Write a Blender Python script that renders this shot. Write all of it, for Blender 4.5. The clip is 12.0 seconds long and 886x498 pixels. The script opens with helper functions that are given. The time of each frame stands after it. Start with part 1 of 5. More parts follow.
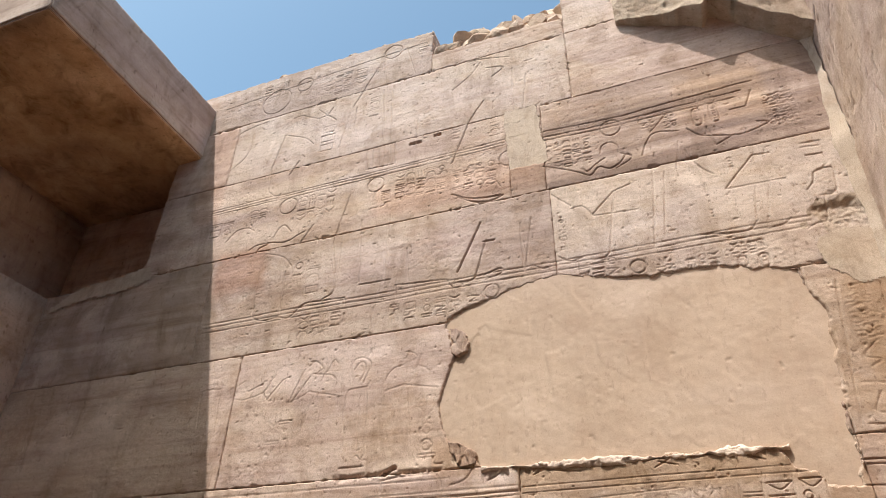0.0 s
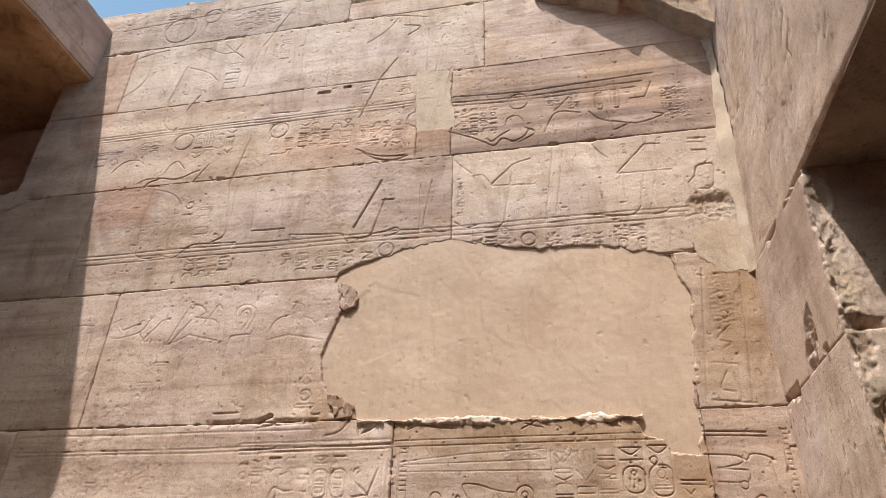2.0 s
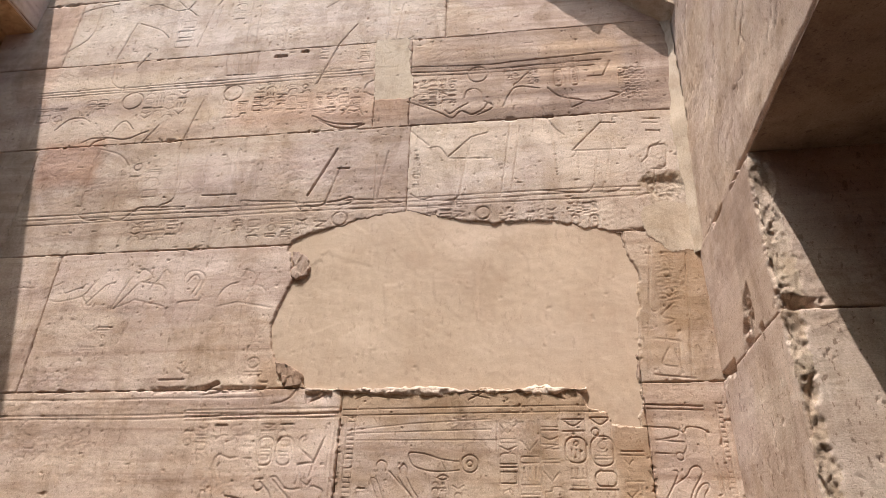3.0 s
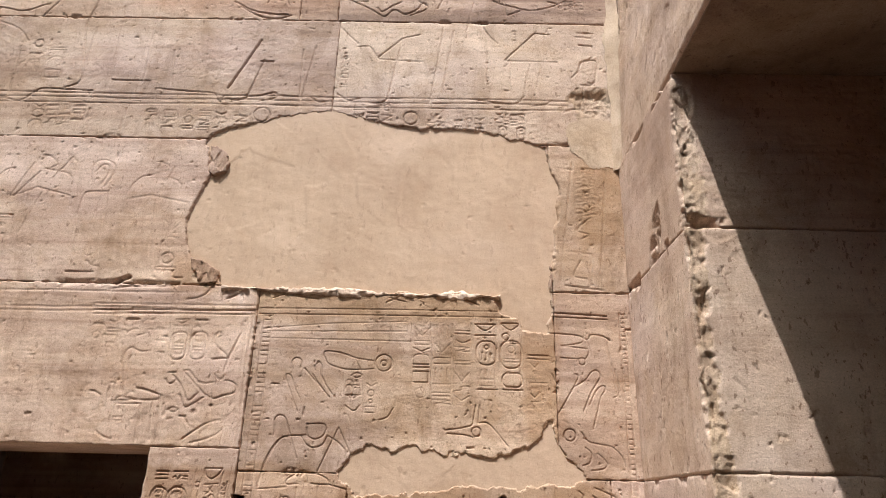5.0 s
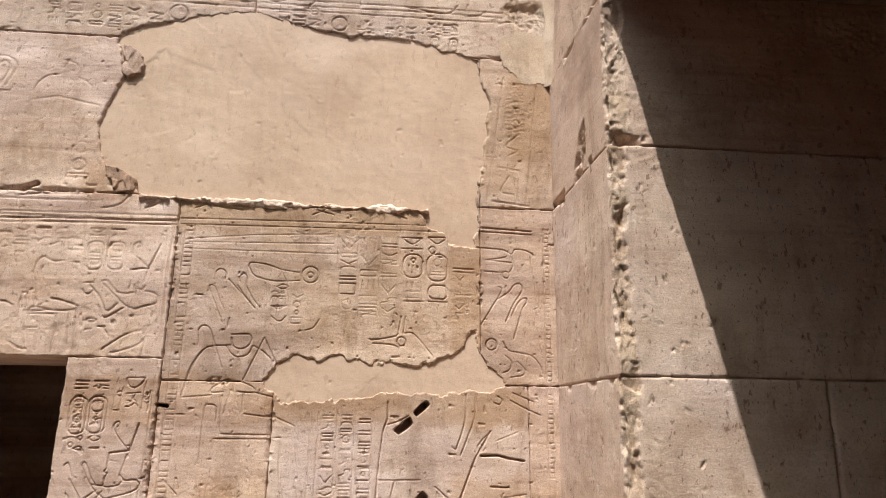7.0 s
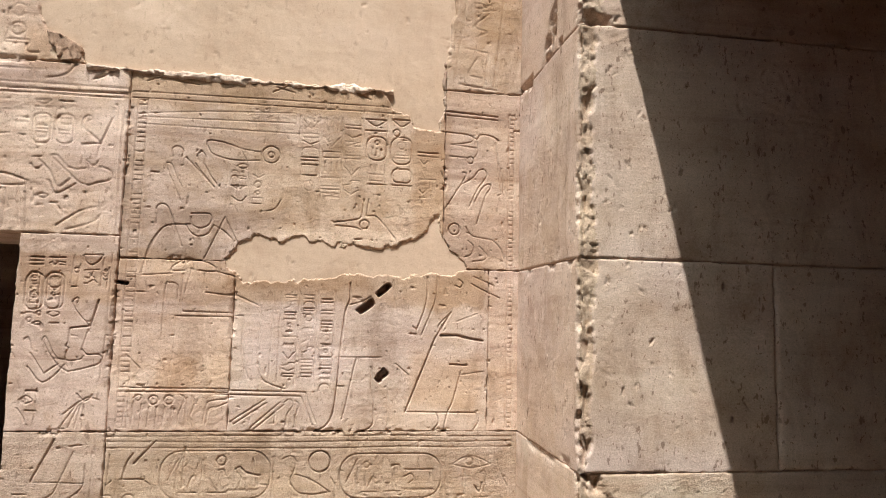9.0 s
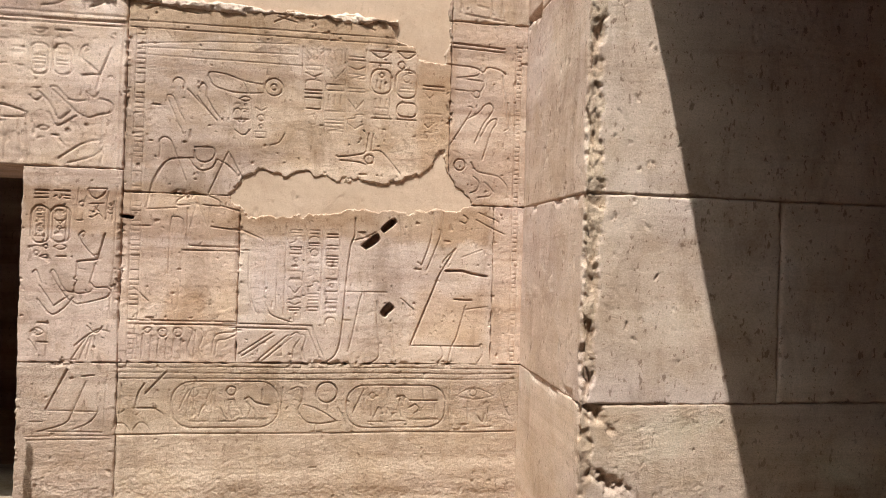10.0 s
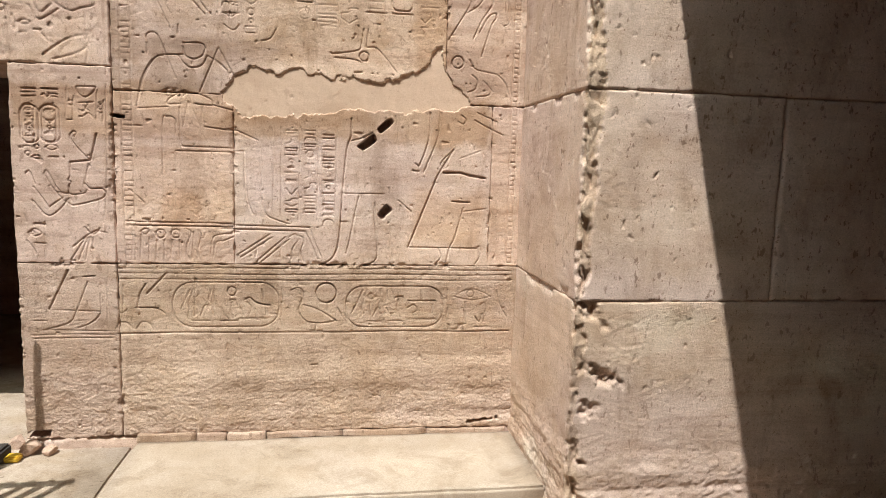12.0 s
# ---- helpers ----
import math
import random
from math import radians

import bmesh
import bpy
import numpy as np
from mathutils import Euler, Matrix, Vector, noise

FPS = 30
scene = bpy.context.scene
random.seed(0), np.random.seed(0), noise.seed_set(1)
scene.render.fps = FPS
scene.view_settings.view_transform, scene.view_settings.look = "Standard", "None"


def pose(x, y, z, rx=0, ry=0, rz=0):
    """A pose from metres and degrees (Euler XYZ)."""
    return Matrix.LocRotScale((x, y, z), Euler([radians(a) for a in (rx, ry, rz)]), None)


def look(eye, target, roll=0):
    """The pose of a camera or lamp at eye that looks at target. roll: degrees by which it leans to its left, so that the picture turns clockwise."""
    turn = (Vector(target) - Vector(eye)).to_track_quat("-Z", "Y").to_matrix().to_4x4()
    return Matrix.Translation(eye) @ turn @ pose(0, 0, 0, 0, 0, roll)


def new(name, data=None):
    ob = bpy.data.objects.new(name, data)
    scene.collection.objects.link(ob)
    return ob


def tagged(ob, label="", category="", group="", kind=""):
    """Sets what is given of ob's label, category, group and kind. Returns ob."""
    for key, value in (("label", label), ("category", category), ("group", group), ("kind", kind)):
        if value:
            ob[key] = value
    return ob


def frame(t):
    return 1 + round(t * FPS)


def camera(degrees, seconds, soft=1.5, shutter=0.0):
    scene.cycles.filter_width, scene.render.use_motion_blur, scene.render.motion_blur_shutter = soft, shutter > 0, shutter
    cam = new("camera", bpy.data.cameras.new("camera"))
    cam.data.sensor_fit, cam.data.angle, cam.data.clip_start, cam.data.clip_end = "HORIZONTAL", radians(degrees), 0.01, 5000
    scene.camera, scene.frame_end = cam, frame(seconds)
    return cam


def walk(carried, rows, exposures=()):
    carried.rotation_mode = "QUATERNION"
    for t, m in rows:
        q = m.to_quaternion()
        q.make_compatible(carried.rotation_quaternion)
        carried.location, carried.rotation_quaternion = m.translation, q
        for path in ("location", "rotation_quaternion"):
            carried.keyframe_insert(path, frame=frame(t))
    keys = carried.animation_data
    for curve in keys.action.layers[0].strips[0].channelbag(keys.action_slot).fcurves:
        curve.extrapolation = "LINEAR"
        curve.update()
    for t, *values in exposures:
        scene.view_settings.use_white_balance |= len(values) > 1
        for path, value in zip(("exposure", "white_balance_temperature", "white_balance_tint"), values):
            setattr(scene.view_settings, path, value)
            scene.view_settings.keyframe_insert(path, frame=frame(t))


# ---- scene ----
cam = camera(67.7, 12.0, soft=0.65)
PATH = [
    (0, (-1.174, -3.75, 2.001), (-1.79, -2.211, 3.12), 1.4),
    (0.5, (-1.143, -3.757, 1.977), (-1.695, -2.181, 3.077), 1.7),
    (1, (-1.124, -3.756, 1.989), (-1.6, -2.136, 3.061), 1.7),
    (1.5, (-1.115, -3.753, 1.985), (-1.531, -2.103, 3.036), 1.7),
    (2, (-1.109, -3.745, 1.976), (-1.466, -2.066, 3.003), 1.7),
    (2.5, (-1.099, -3.739, 1.973), (-1.402, -2.034, 2.973), 1.5),
    (3, (-1.075, -3.732, 1.969), (-1.315, -1.994, 2.929), 1.4),
    (3.2, (-1.068, -3.732, 1.967), (-1.284, -1.981, 2.907), 1.5),
    (4.8, (-1.034, -3.72, 1.938), (-1.081, -1.865, 2.683), 1.6),
    (5, (-1.037, -3.721, 1.936), (-1.066, -1.856, 2.659), 1.5),
    (5.5, (-1.029, -3.719, 1.928), (-1.022, -1.833, 2.594), 1.4),
    (6, (-1.014, -3.729, 1.925), (-0.958, -1.823, 2.529), 1.1),
    (6.5, (-0.997, -3.725, 1.912), (-0.887, -1.807, 2.469), 0.9),
    (7, (-0.991, -3.718, 1.905), (-0.819, -1.787, 2.399), 0.7),
    (7.2, (-0.99, -3.718, 1.903), (-0.797, -1.783, 2.371), 0.7),
    (8.8, (-0.989, -3.697, 1.83), (-0.698, -1.733, 2.068), 1.3),
    (9, (-0.987, -3.692, 1.828), (-0.695, -1.723, 2.022), 1.4),
    (9.5, (-0.981, -3.681, 1.81), (-0.692, -1.705, 1.919), 1.5),
    (10, (-1.006, -3.683, 1.808), (-0.712, -1.704, 1.819), 1.7),
    (10.5, (-0.996, -3.677, 1.793), (-0.715, -1.698, 1.73), 1.6),
    (11, (-1.003, -3.676, 1.777), (-0.714, -1.702, 1.633), 1.8),
    (11.5, (-1.007, -3.68, 1.763), (-0.707, -1.713, 1.56), 1.8),
    (12, (-0.995, -3.671, 1.745), (-0.693, -1.71, 1.494), 1.7),
]
walk(cam, [(t, look(eye, target, roll)) for t, eye, target, roll in PATH],
     exposures=[(0, 0.21, 6500, 9), (2.5, 0.16, 6500, 10), (5, 0.22, 6500, 10), (7, 0.28, 6450, 9), (9, 0.36, 6380, 6), (12, 0.32, 6380, 6)])

# ---- light ----
SUN_WAY = Vector((0.235, 0.455, -1.0)).normalized()
world = bpy.data.worlds.new("sky")
scene.world = world
world.use_nodes = True
wn, wl = world.node_tree.nodes, world.node_tree.links
sky = wn.new("ShaderNodeTexSky")
sky.sky_type, sky.sun_disc = "NISHITA", False
sky.sun_elevation = math.asin(-SUN_WAY.z)
sky.sun_rotation = math.atan2(-SUN_WAY.x, -SUN_WAY.y)
sky.air_density, sky.dust_density, sky.ozone_density = 1.0, 3.0, 0.4
wn["Background"].inputs["Strength"].default_value = 0.15
haze = wn.new("ShaderNodeMix")
haze.data_type, haze.blend_type = "RGBA", "MULTIPLY"
haze.inputs["Factor"].default_value, haze.inputs[7].default_value = 1.0, (1.16, 1.42, 1.36, 1)
wl.new(sky.outputs["Color"], haze.inputs[6])
wl.new(haze.outputs[2], wn["Background"].inputs["Color"])
sun = new("sun", bpy.data.lights.new("sun", "SUN"))
sun.data.energy, sun.data.angle, sun.data.color = 5.0, radians(0.53), (1.0, 0.982, 0.95)
sun.matrix_world = look((-8, -12, 30), Vector((-8, -12, 30)) + SUN_WAY)


# ---- materials ----
# old water, soot and wash marks on the carved wall: from x to x, from z to z, softness, tint
BROWN, RUST, WASH = (0.82, 0.755, 0.68), (0.90, 0.76, 0.69), (1.10, 1.11, 1.13)
STAINS = [(-2.66, -0.20, 1.86, 2.10, 0.02, (0.86, 0.80, 0.72)), (-1.62, -0.85, 1.93, 2.12, 0.03, BROWN), (-0.50, -0.15, 1.84, 2.05, 0.04, BROWN),
          (-0.28, 0.06, 3.45, 4.02, 0.06, (0.84, 0.78, 0.69)), (-0.62, -0.42, 2.25, 2.98, 0.03, BROWN), (-2.20, -0.50, 2.92, 3.13, 0.03, (0.84, 0.78, 0.69)),
          (-2.72, -2.38, 3.08, 3.30, 0.04, BROWN), (-1.95, -1.72, 1.38, 1.56, 0.03, (0.84, 0.77, 0.70)), (-0.62, -0.20, 1.30, 1.60, 0.05, (0.90, 0.83, 0.74)),
          (-4.75, -4.25, 4.72, 5.12, 0.06, RUST), (-5.2, -4.9, 5.5, 6.7, 0.05, (0.95, 0.88, 0.84)), (-3.3, -1.9, 5.15, 5.45, 0.08, (1.04, 0.96, 0.92)),
          (-4.8, -2.5, 6.05, 6.45, 0.08, WASH), (-3.5, -2.4, 4.6, 4.95, 0.10, (1.05, 1.04, 1.06)), (-1.5, -0.95, 1.45, 1.86, 0.04, (1.05, 1.06, 1.12)),
          (-2.15, -1.60, 1.36, 1.80, 0.03, (1.08, 1.07, 1.04)), (-1.75, -0.35, 4.55, 5.05, 0.08, (1.05, 1.05, 1.04)), (-0.9, -0.3, 5.35, 5.8, 0.05, (1.12, 1.08, 1.0))]


def stone(name, dark, mid, pale, band=0.5, rough=0.9, grain=0.35, pits=0.5, spread=0.10, band_scale=1.0, stained=0.65, speckle=0.75, hue=0.8, marked=False):
    """Sandstone: bedding bands that run level, blotches, grains, pits, and a tint of its own for each block."""
    m = bpy.data.materials.new(name)
    m.use_nodes = True
    n, k = m.node_tree.nodes, m.node_tree.links
    out = n["Principled BSDF"]
    out.inputs["Roughness"].default_value = rough
    out.inputs["Specular IOR Level"].default_value = 0.25
    geo = n.new("ShaderNodeTexCoord")
    info = n.new("ShaderNodeObjectInfo")
    # each block was cut from another bed
    own = n.new("ShaderNodeVectorMath")
    own.operation = "MULTIPLY_ADD"
    own.inputs[1].default_value = (0.0, 0.0, 23.0)
    k.new(info.outputs["Random"], own.inputs[0])
    k.new(geo.outputs["Object"], own.inputs[2])
    bed = own.outputs["Vector"]

    def tex(scale, detail, stretch=(1, 1, 1), shift=0.0, distort=0.0, roughness=0.55):
        mp = n.new("ShaderNodeMapping")
        mp.inputs["Scale"].default_value = stretch
        mp.inputs["Location"].default_value = (shift, shift * 0.7, shift * 1.3)
        t = n.new("ShaderNodeTexNoise")
        t.inputs["Scale"].default_value, t.inputs["Detail"].default_value = scale, detail
        t.inputs["Roughness"].default_value, t.inputs["Distortion"].default_value = roughness, distort
        k.new(bed, mp.inputs["Vector"])
        k.new(mp.outputs["Vector"], t.inputs["Vector"])
        return t.outputs["Fac"]

    def ramp(fac, stops):
        r = n.new("ShaderNodeValToRGB")
        while len(r.color_ramp.elements) < len(stops):
            r.color_ramp.elements.new(0.5)
        for e, (p, c) in zip(r.color_ramp.elements, stops):
            e.position, e.color = p, (*c, 1) if len(c) == 3 else c
        k.new(fac, r.inputs["Fac"])
        return r.outputs["Color"]

    def mix(kind, fac, a, b):
        x = n.new("ShaderNodeMix")
        x.data_type, x.blend_type = "RGBA", kind
        for sock, v in ((x.inputs["Factor"], fac), (x.inputs[6], a), (x.inputs[7], b)):
            if hasattr(v, "is_linked"):
                k.new(v, sock)
            else:
                sock.default_value = v
        return x.outputs[2]

    def scaled(fac, by):
        s = n.new("ShaderNodeMath")
        s.operation = "MULTIPLY"
        s.inputs[1].default_value = by
        k.new(fac, s.inputs[0])
        return s.outputs[0]

    base = ramp(tex(0.9, 6, (0.35, 0.35, 3.2 * band_scale), 3.1, 0.6, 0.6), [(0.36, dark), (0.5, mid), (0.63, pale)])
    blot = ramp(tex(2.1, 8, (1, 1, 1.3), 7.7, 0.4, 0.62), [(0.36, dark), (0.48, mid), (0.62, pale)])
    col = mix("MIX", 1 - band, base, blot)
    # pale bloom and rusty patches
    bloom = ramp(tex(1.3, 7, (0.7, 0.7, 1.5), 17.0, 0.3, 0.6), [(0.55, (0, 0, 0)), (0.72, (1, 1, 1))])
    white = tuple(min(0.8, c * 1.12 + 0.06) for c in pale)
    col = mix("MIX", scaled(bloom, 0.85), col, (*white, 1))
    rust = ramp(tex(1.9, 7, (0.8, 0.8, 1.6), 29.0, 0.6, 0.65), [(0.57, (0, 0, 0)), (0.75, (1, 1, 1))])
    col = mix("MIX", scaled(rust, 0.6 * stained), col, (mid[0] * 0.86, mid[1] * 0.72, mid[2] * 0.62, 1))
    # drifts between buff and greyish mauve, at two sizes
    drift = ramp(tex(0.8, 4, (0.8, 0.8, 1.2), 61.0, 0.8, 0.55), [(0.40, (1.02, 0.995, 0.95)), (0.50, (1.0, 0.99, 0.99)), (0.60, (0.99, 0.985, 1.045))])
    col = mix("MULTIPLY", hue, col, drift)
    drift = ramp(tex(4.5, 7, (1.0, 1.0, 1.1), 71.0, 0.5, 0.68), [(0.40, (0.91, 0.875, 0.82)), (0.50, (1.0, 1.0, 1.0)), (0.62, (1.05, 1.05, 1.06))])
    col = mix("MULTIPLY", hue, col, drift)
    # limewash-pale smears with hard worn edges
    smear = ramp(tex(3.2, 10, (0.8, 0.8, 1.6), 83.0, 0.2, 0.72), [(0.60, (1, 1, 1)), (0.64, (1.06, 1.07, 1.09))])
    col = mix("MULTIPLY", hue, col, smear)
    fine = ramp(tex(110, 8, (1, 1, 1.2), 1.3, 0, 0.85), [(0.34, (0.60, 0.56, 0.52)), (0.66, (1.20, 1.20, 1.20))])
    col = mix("MULTIPLY", speckle, col, fine)
    stain = ramp(tex(2.6, 9, (1.6, 1.6, 0.6), 11.0, 0.8, 0.7), [(0.50, (1.03, 1.03, 1.03)), (0.70, (0.56, 0.50, 0.43))])
    col = mix("MULTIPLY", stained, col, stain)
    pit = ramp(tex(22, 3, (1.3, 1.3, 0.7), 5.0), [(0.64, (1, 1, 1)), (0.69, (0.36, 0.29, 0.25))])
    col = mix("MULTIPLY", pits, col, pit)
    speck = ramp(tex(62, 2, (1, 1, 0.8), 41.0), [(0.66, (1, 1, 1)), (0.70, (0.42, 0.34, 0.29))])
    col = mix("MULTIPLY", pits, col, speck)
    # thin slanting bedding wisps
    wisp = ramp(tex(1.5, 9, (0.30, 0.30, 7.5), 53.0, 0.9, 0.68), [(0.52, (1, 1, 1)), (0.70, (0.66, 0.58, 0.53))])
    col = mix("MULTIPLY", min(1.0, band), col, wisp)
    tint = ramp(info.outputs["Random"], [(0.0, (1 - spread,) * 3), (0.5, (1.0, 0.985, 0.97)), (1.0, (1 + spread, 1 + spread * 0.95, 1 + spread * 0.9))])
    col = mix("MULTIPLY", 1.0, col, tint)
    if marked:
        wob = n.new("ShaderNodeVectorMath")
        wob.operation = "MULTIPLY_ADD"
        wob.inputs[1].default_value = (0.22, 0.22, 0.22)
        cloud = n.new("ShaderNodeTexNoise")
        cloud.inputs["Scale"].default_value, cloud.inputs["Detail"].default_value, cloud.inputs["Roughness"].default_value = 3.5, 8, 0.65
        k.new(geo.outputs["Object"], cloud.inputs["Vector"])
        k.new(cloud.outputs["Color"], wob.inputs[0])
        k.new(geo.outputs["Object"], wob.inputs[2])
        axes = n.new("ShaderNodeSeparateXYZ")
        k.new(wob.outputs["Vector"], axes.inputs["Vector"])

        def ease(value, a, b):
            r = n.new("ShaderNodeMapRange")
            r.interpolation_type = "SMOOTHSTEP"
            r.inputs["From Min"].default_value, r.inputs["From Max"].default_value = a, b
            k.new(value, r.inputs["Value"])
            return r.outputs["Result"]

        def times(a, b):
            p = n.new("ShaderNodeMath")
            p.operation = "MULTIPLY"
            k.new(a, p.inputs[0])
            k.new(b, p.inputs[1])
            return p.outputs[0]

        for x0, x1, z0, z1, soft_edge, colour in STAINS:
            x, z = axes.outputs["X"], axes.outputs["Z"]
            # the cloud's mean is a half, so the stain is set back by 0.11
            x0, x1, z0, z1 = x0 + 0.11, x1 + 0.11, z0 + 0.11, z1 + 0.11
            area = times(times(ease(x, x0 - soft_edge, x0 + soft_edge), ease(x, x1 + soft_edge, x1 - soft_edge)),
                         times(ease(z, z0 - soft_edge, z0 + soft_edge), ease(z, z1 + soft_edge, z1 - soft_edge)))
            col = mix("MULTIPLY", area, col, (*colour, 1))
    k.new(col, out.inputs["Base Color"])
    b1 = n.new("ShaderNodeBump")
    b1.inputs["Strength"].default_value, b1.inputs["Distance"].default_value = min(1.0, grain * 1.5), 0.006
    k.new(tex(150, 6, (1, 1, 1.3), 2.0, 0, 0.75), b1.inputs["Height"])
    b2 = n.new("ShaderNodeBump")
    b2.inputs["Strength"].default_value, b2.inputs["Distance"].default_value = min(1.0, grain * 0.8), 0.010
    k.new(tex(30, 7, (0.9, 0.9, 1.4), 9.0, 0, 0.65), b2.inputs["Height"])
    k.new(b1.outputs["Normal"], b2.inputs["Normal"])
    k.new(b2.outputs["Normal"], out.inputs["Normal"])
    return m


SANDSTONE = stone("sandstone", (0.38, 0.265, 0.21), (0.54, 0.395, 0.318), (0.655, 0.51, 0.425), band=0.68, band_scale=1.5, grain=0.28, marked=True)
BANDED = stone("banded_sandstone", (0.27, 0.187, 0.152), (0.43, 0.307, 0.247), (0.56, 0.42, 0.345), band=0.9, band_scale=2.4, grain=0.28, marked=True)
DUN = stone("dun_sandstone", (0.34, 0.24, 0.175), (0.49, 0.36, 0.278), (0.585, 0.445, 0.36), band=0.6, spread=0.03, stained=1.0, grain=0.28, hue=1.0, marked=True)
ROSE = stone("rose_sandstone", (0.47, 0.345, 0.275), (0.55, 0.415, 0.335), (0.62, 0.48, 0.395), band=0.25, grain=0.55, spread=0.02)
BASE = stone("base_sandstone", (0.46, 0.335, 0.255), (0.57, 0.43, 0.335), (0.65, 0.505, 0.405), band=0.6, band_scale=2.2, grain=0.75, pits=0.5, spread=0.03, speckle=0.9, marked=True)
# kept dark so that the added unseen walls bounce little light
LOW_BOUNCE = stone("low_bounce_brown_sandstone", (0.17, 0.125, 0.09), (0.24, 0.175, 0.13), (0.30, 0.225, 0.17), band=0.4)
PIERSTONE = stone("tan_sandstone", (0.49, 0.365, 0.295), (0.605, 0.465, 0.385), (0.69, 0.555, 0.475), band=0.35, grain=0.35, pits=0.7, spread=0.04, stained=0.55, hue=0.7)
PIERFOOT = stone("coarse_tan_sandstone", (0.53, 0.40, 0.315), (0.66, 0.51, 0.415), (0.75, 0.605, 0.505), band=0.6, band_scale=1.5, grain=0.6, pits=0.5, spread=0.03, stained=0.6)
UMBER = stone("umber_sandstone", (0.38, 0.265, 0.205), (0.51, 0.37, 0.29), (0.60, 0.455, 0.37), band=0.5, grain=0.3, spread=0.02, stained=0.5, hue=0.6)
# stone darkened in its colour to stand in for the shade under a beam
SOFFIT_SHADE = stone("soffit_shade_sandstone", (0.19, 0.13, 0.095), (0.26, 0.18, 0.135), (0.33, 0.24, 0.18), band=0.4, grain=0.3)
PALE = stone("pale_sandstone", (0.475, 0.35, 0.285), (0.575, 0.44, 0.365), (0.65, 0.52, 0.445), spread=0.04, grain=0.28, marked=True)
ROUGH = stone("broken_sandstone", (0.40, 0.29, 0.215), (0.53, 0.40, 0.31), (0.63, 0.495, 0.39), grain=0.6, band=0.2)
PLASTER = stone("lime_plaster", (0.53, 0.378, 0.282), (0.57, 0.415, 0.314), (0.605, 0.447, 0.345), band=0.12, grain=0.18, pits=0.18, spread=0.02, stained=0.2, speckle=0.3, hue=0.25)
MORTAR = stone("pale_mortar", (0.49, 0.37, 0.28), (0.55, 0.425, 0.33), (0.60, 0.475, 0.38), band=0.1, grain=0.3, pits=0.2, spread=0.03, hue=0.4)
LIP = stone("fresh_plaster_lip", (0.55, 0.42, 0.34), (0.60, 0.465, 0.38), (0.64, 0.505, 0.42), band=0.1, grain=0.4, pits=0.3, spread=0.02, hue=0.3)
SLAB = stone("smooth_slab_stone", (0.32, 0.255, 0.195), (0.365, 0.295, 0.23), (0.41, 0.34, 0.275), band=0.2, grain=0.16, pits=0.1, spread=0.03, hue=0.4)
LIMESTONE = stone("loose_limestone", (0.50, 0.35, 0.25), (0.62, 0.455, 0.345), (0.72, 0.56, 0.445), band=0.2, grain=0.5, stained=0.5, hue=0.5)
OCHRE = stone("orange_brown_sandstone", (0.30, 0.165, 0.085), (0.47, 0.28, 0.155), (0.60, 0.39, 0.235), band=0.3, stained=1.0, hue=1.0)
SAND = stone("sandy_paving", (0.32, 0.26, 0.20), (0.39, 0.32, 0.25), (0.45, 0.38, 0.31), band=0.1, grain=0.4)

# ---- relief tools ----
rng = np.random.default_rng(7)
LATTICE = rng.random((257, 257))


def value_noise(u, v):
    iu, iv = np.floor(u).astype(int), np.floor(v).astype(int)
    fu, fv = u - iu, v - iv
    fu, fv = fu * fu * (3 - 2 * fu), fv * fv * (3 - 2 * fv)
    a, b = LATTICE[iu % 257, iv % 257], LATTICE[(iu + 1) % 257, iv % 257]
    c, d = LATTICE[iu % 257, (iv + 1) % 257], LATTICE[(iu + 1) % 257, (iv + 1) % 257]
    return (a * (1 - fu) + b * fu) * (1 - fv) + (c * (1 - fu) + d * fu) * fv - 0.5


def fractal(u, v, octaves=4, gain=0.5):
    total, amp = 0.0, 1.0
    for i in range(octaves):
        total = total + amp * value_noise(u * 2 ** i + 13.7 * i, v * 2 ** i + 5.3 * i)
        amp *= gain
    return total


def facets(u, v, seed=0):
    """Broken stone: flat tilted chips, about one to a unit."""
    iu, iv = np.floor(u).astype(int), np.floor(v).astype(int)
    best, out = np.full(np.shape(u), 9.0), np.zeros(np.shape(u))
    for du in (-1, 0, 1):
        for dv in (-1, 0, 1):
            a, b = (iu + du + seed) % 257, (iv + dv + 3 * seed) % 257
            cu, cv = iu + du + LATTICE[a, b], iv + dv + LATTICE[b, a]
            d = (u - cu) ** 2 + (v - cv) ** 2
            chip = LATTICE[(a + 91) % 257, b] - 0.5 + (LATTICE[a, (b + 57) % 257] - 0.5) * (u - cu) * 1.3 + (LATTICE[(a + 33) % 257, (b + 11) % 257] - 0.5) * (v - cv) * 1.3
            out = np.where(d < best, chip, out)
            best = np.minimum(best, d)
    return out


def step(a, b, x):
    t = np.clip((x - a) / (b - a), 0, 1)
    return t * t * (3 - 2 * t)


def mesh_of(name, co, quads):
    me = bpy.data.meshes.new(name)
    co, quads = np.asarray(co, np.float32), np.asarray(quads, np.int32)
    me.vertices.add(len(co))
    me.vertices.foreach_set("co", co.ravel())
    me.loops.add(quads.size)
    me.loops.foreach_set("vertex_index", quads.ravel())
    me.polygons.add(len(quads))
    me.polygons.foreach_set("loop_start", np.arange(0, quads.size, 4, dtype=np.int32))
    me.polygons.foreach_set("use_smooth", np.ones(len(quads), bool))
    me.update(calc_edges=True)
    return me


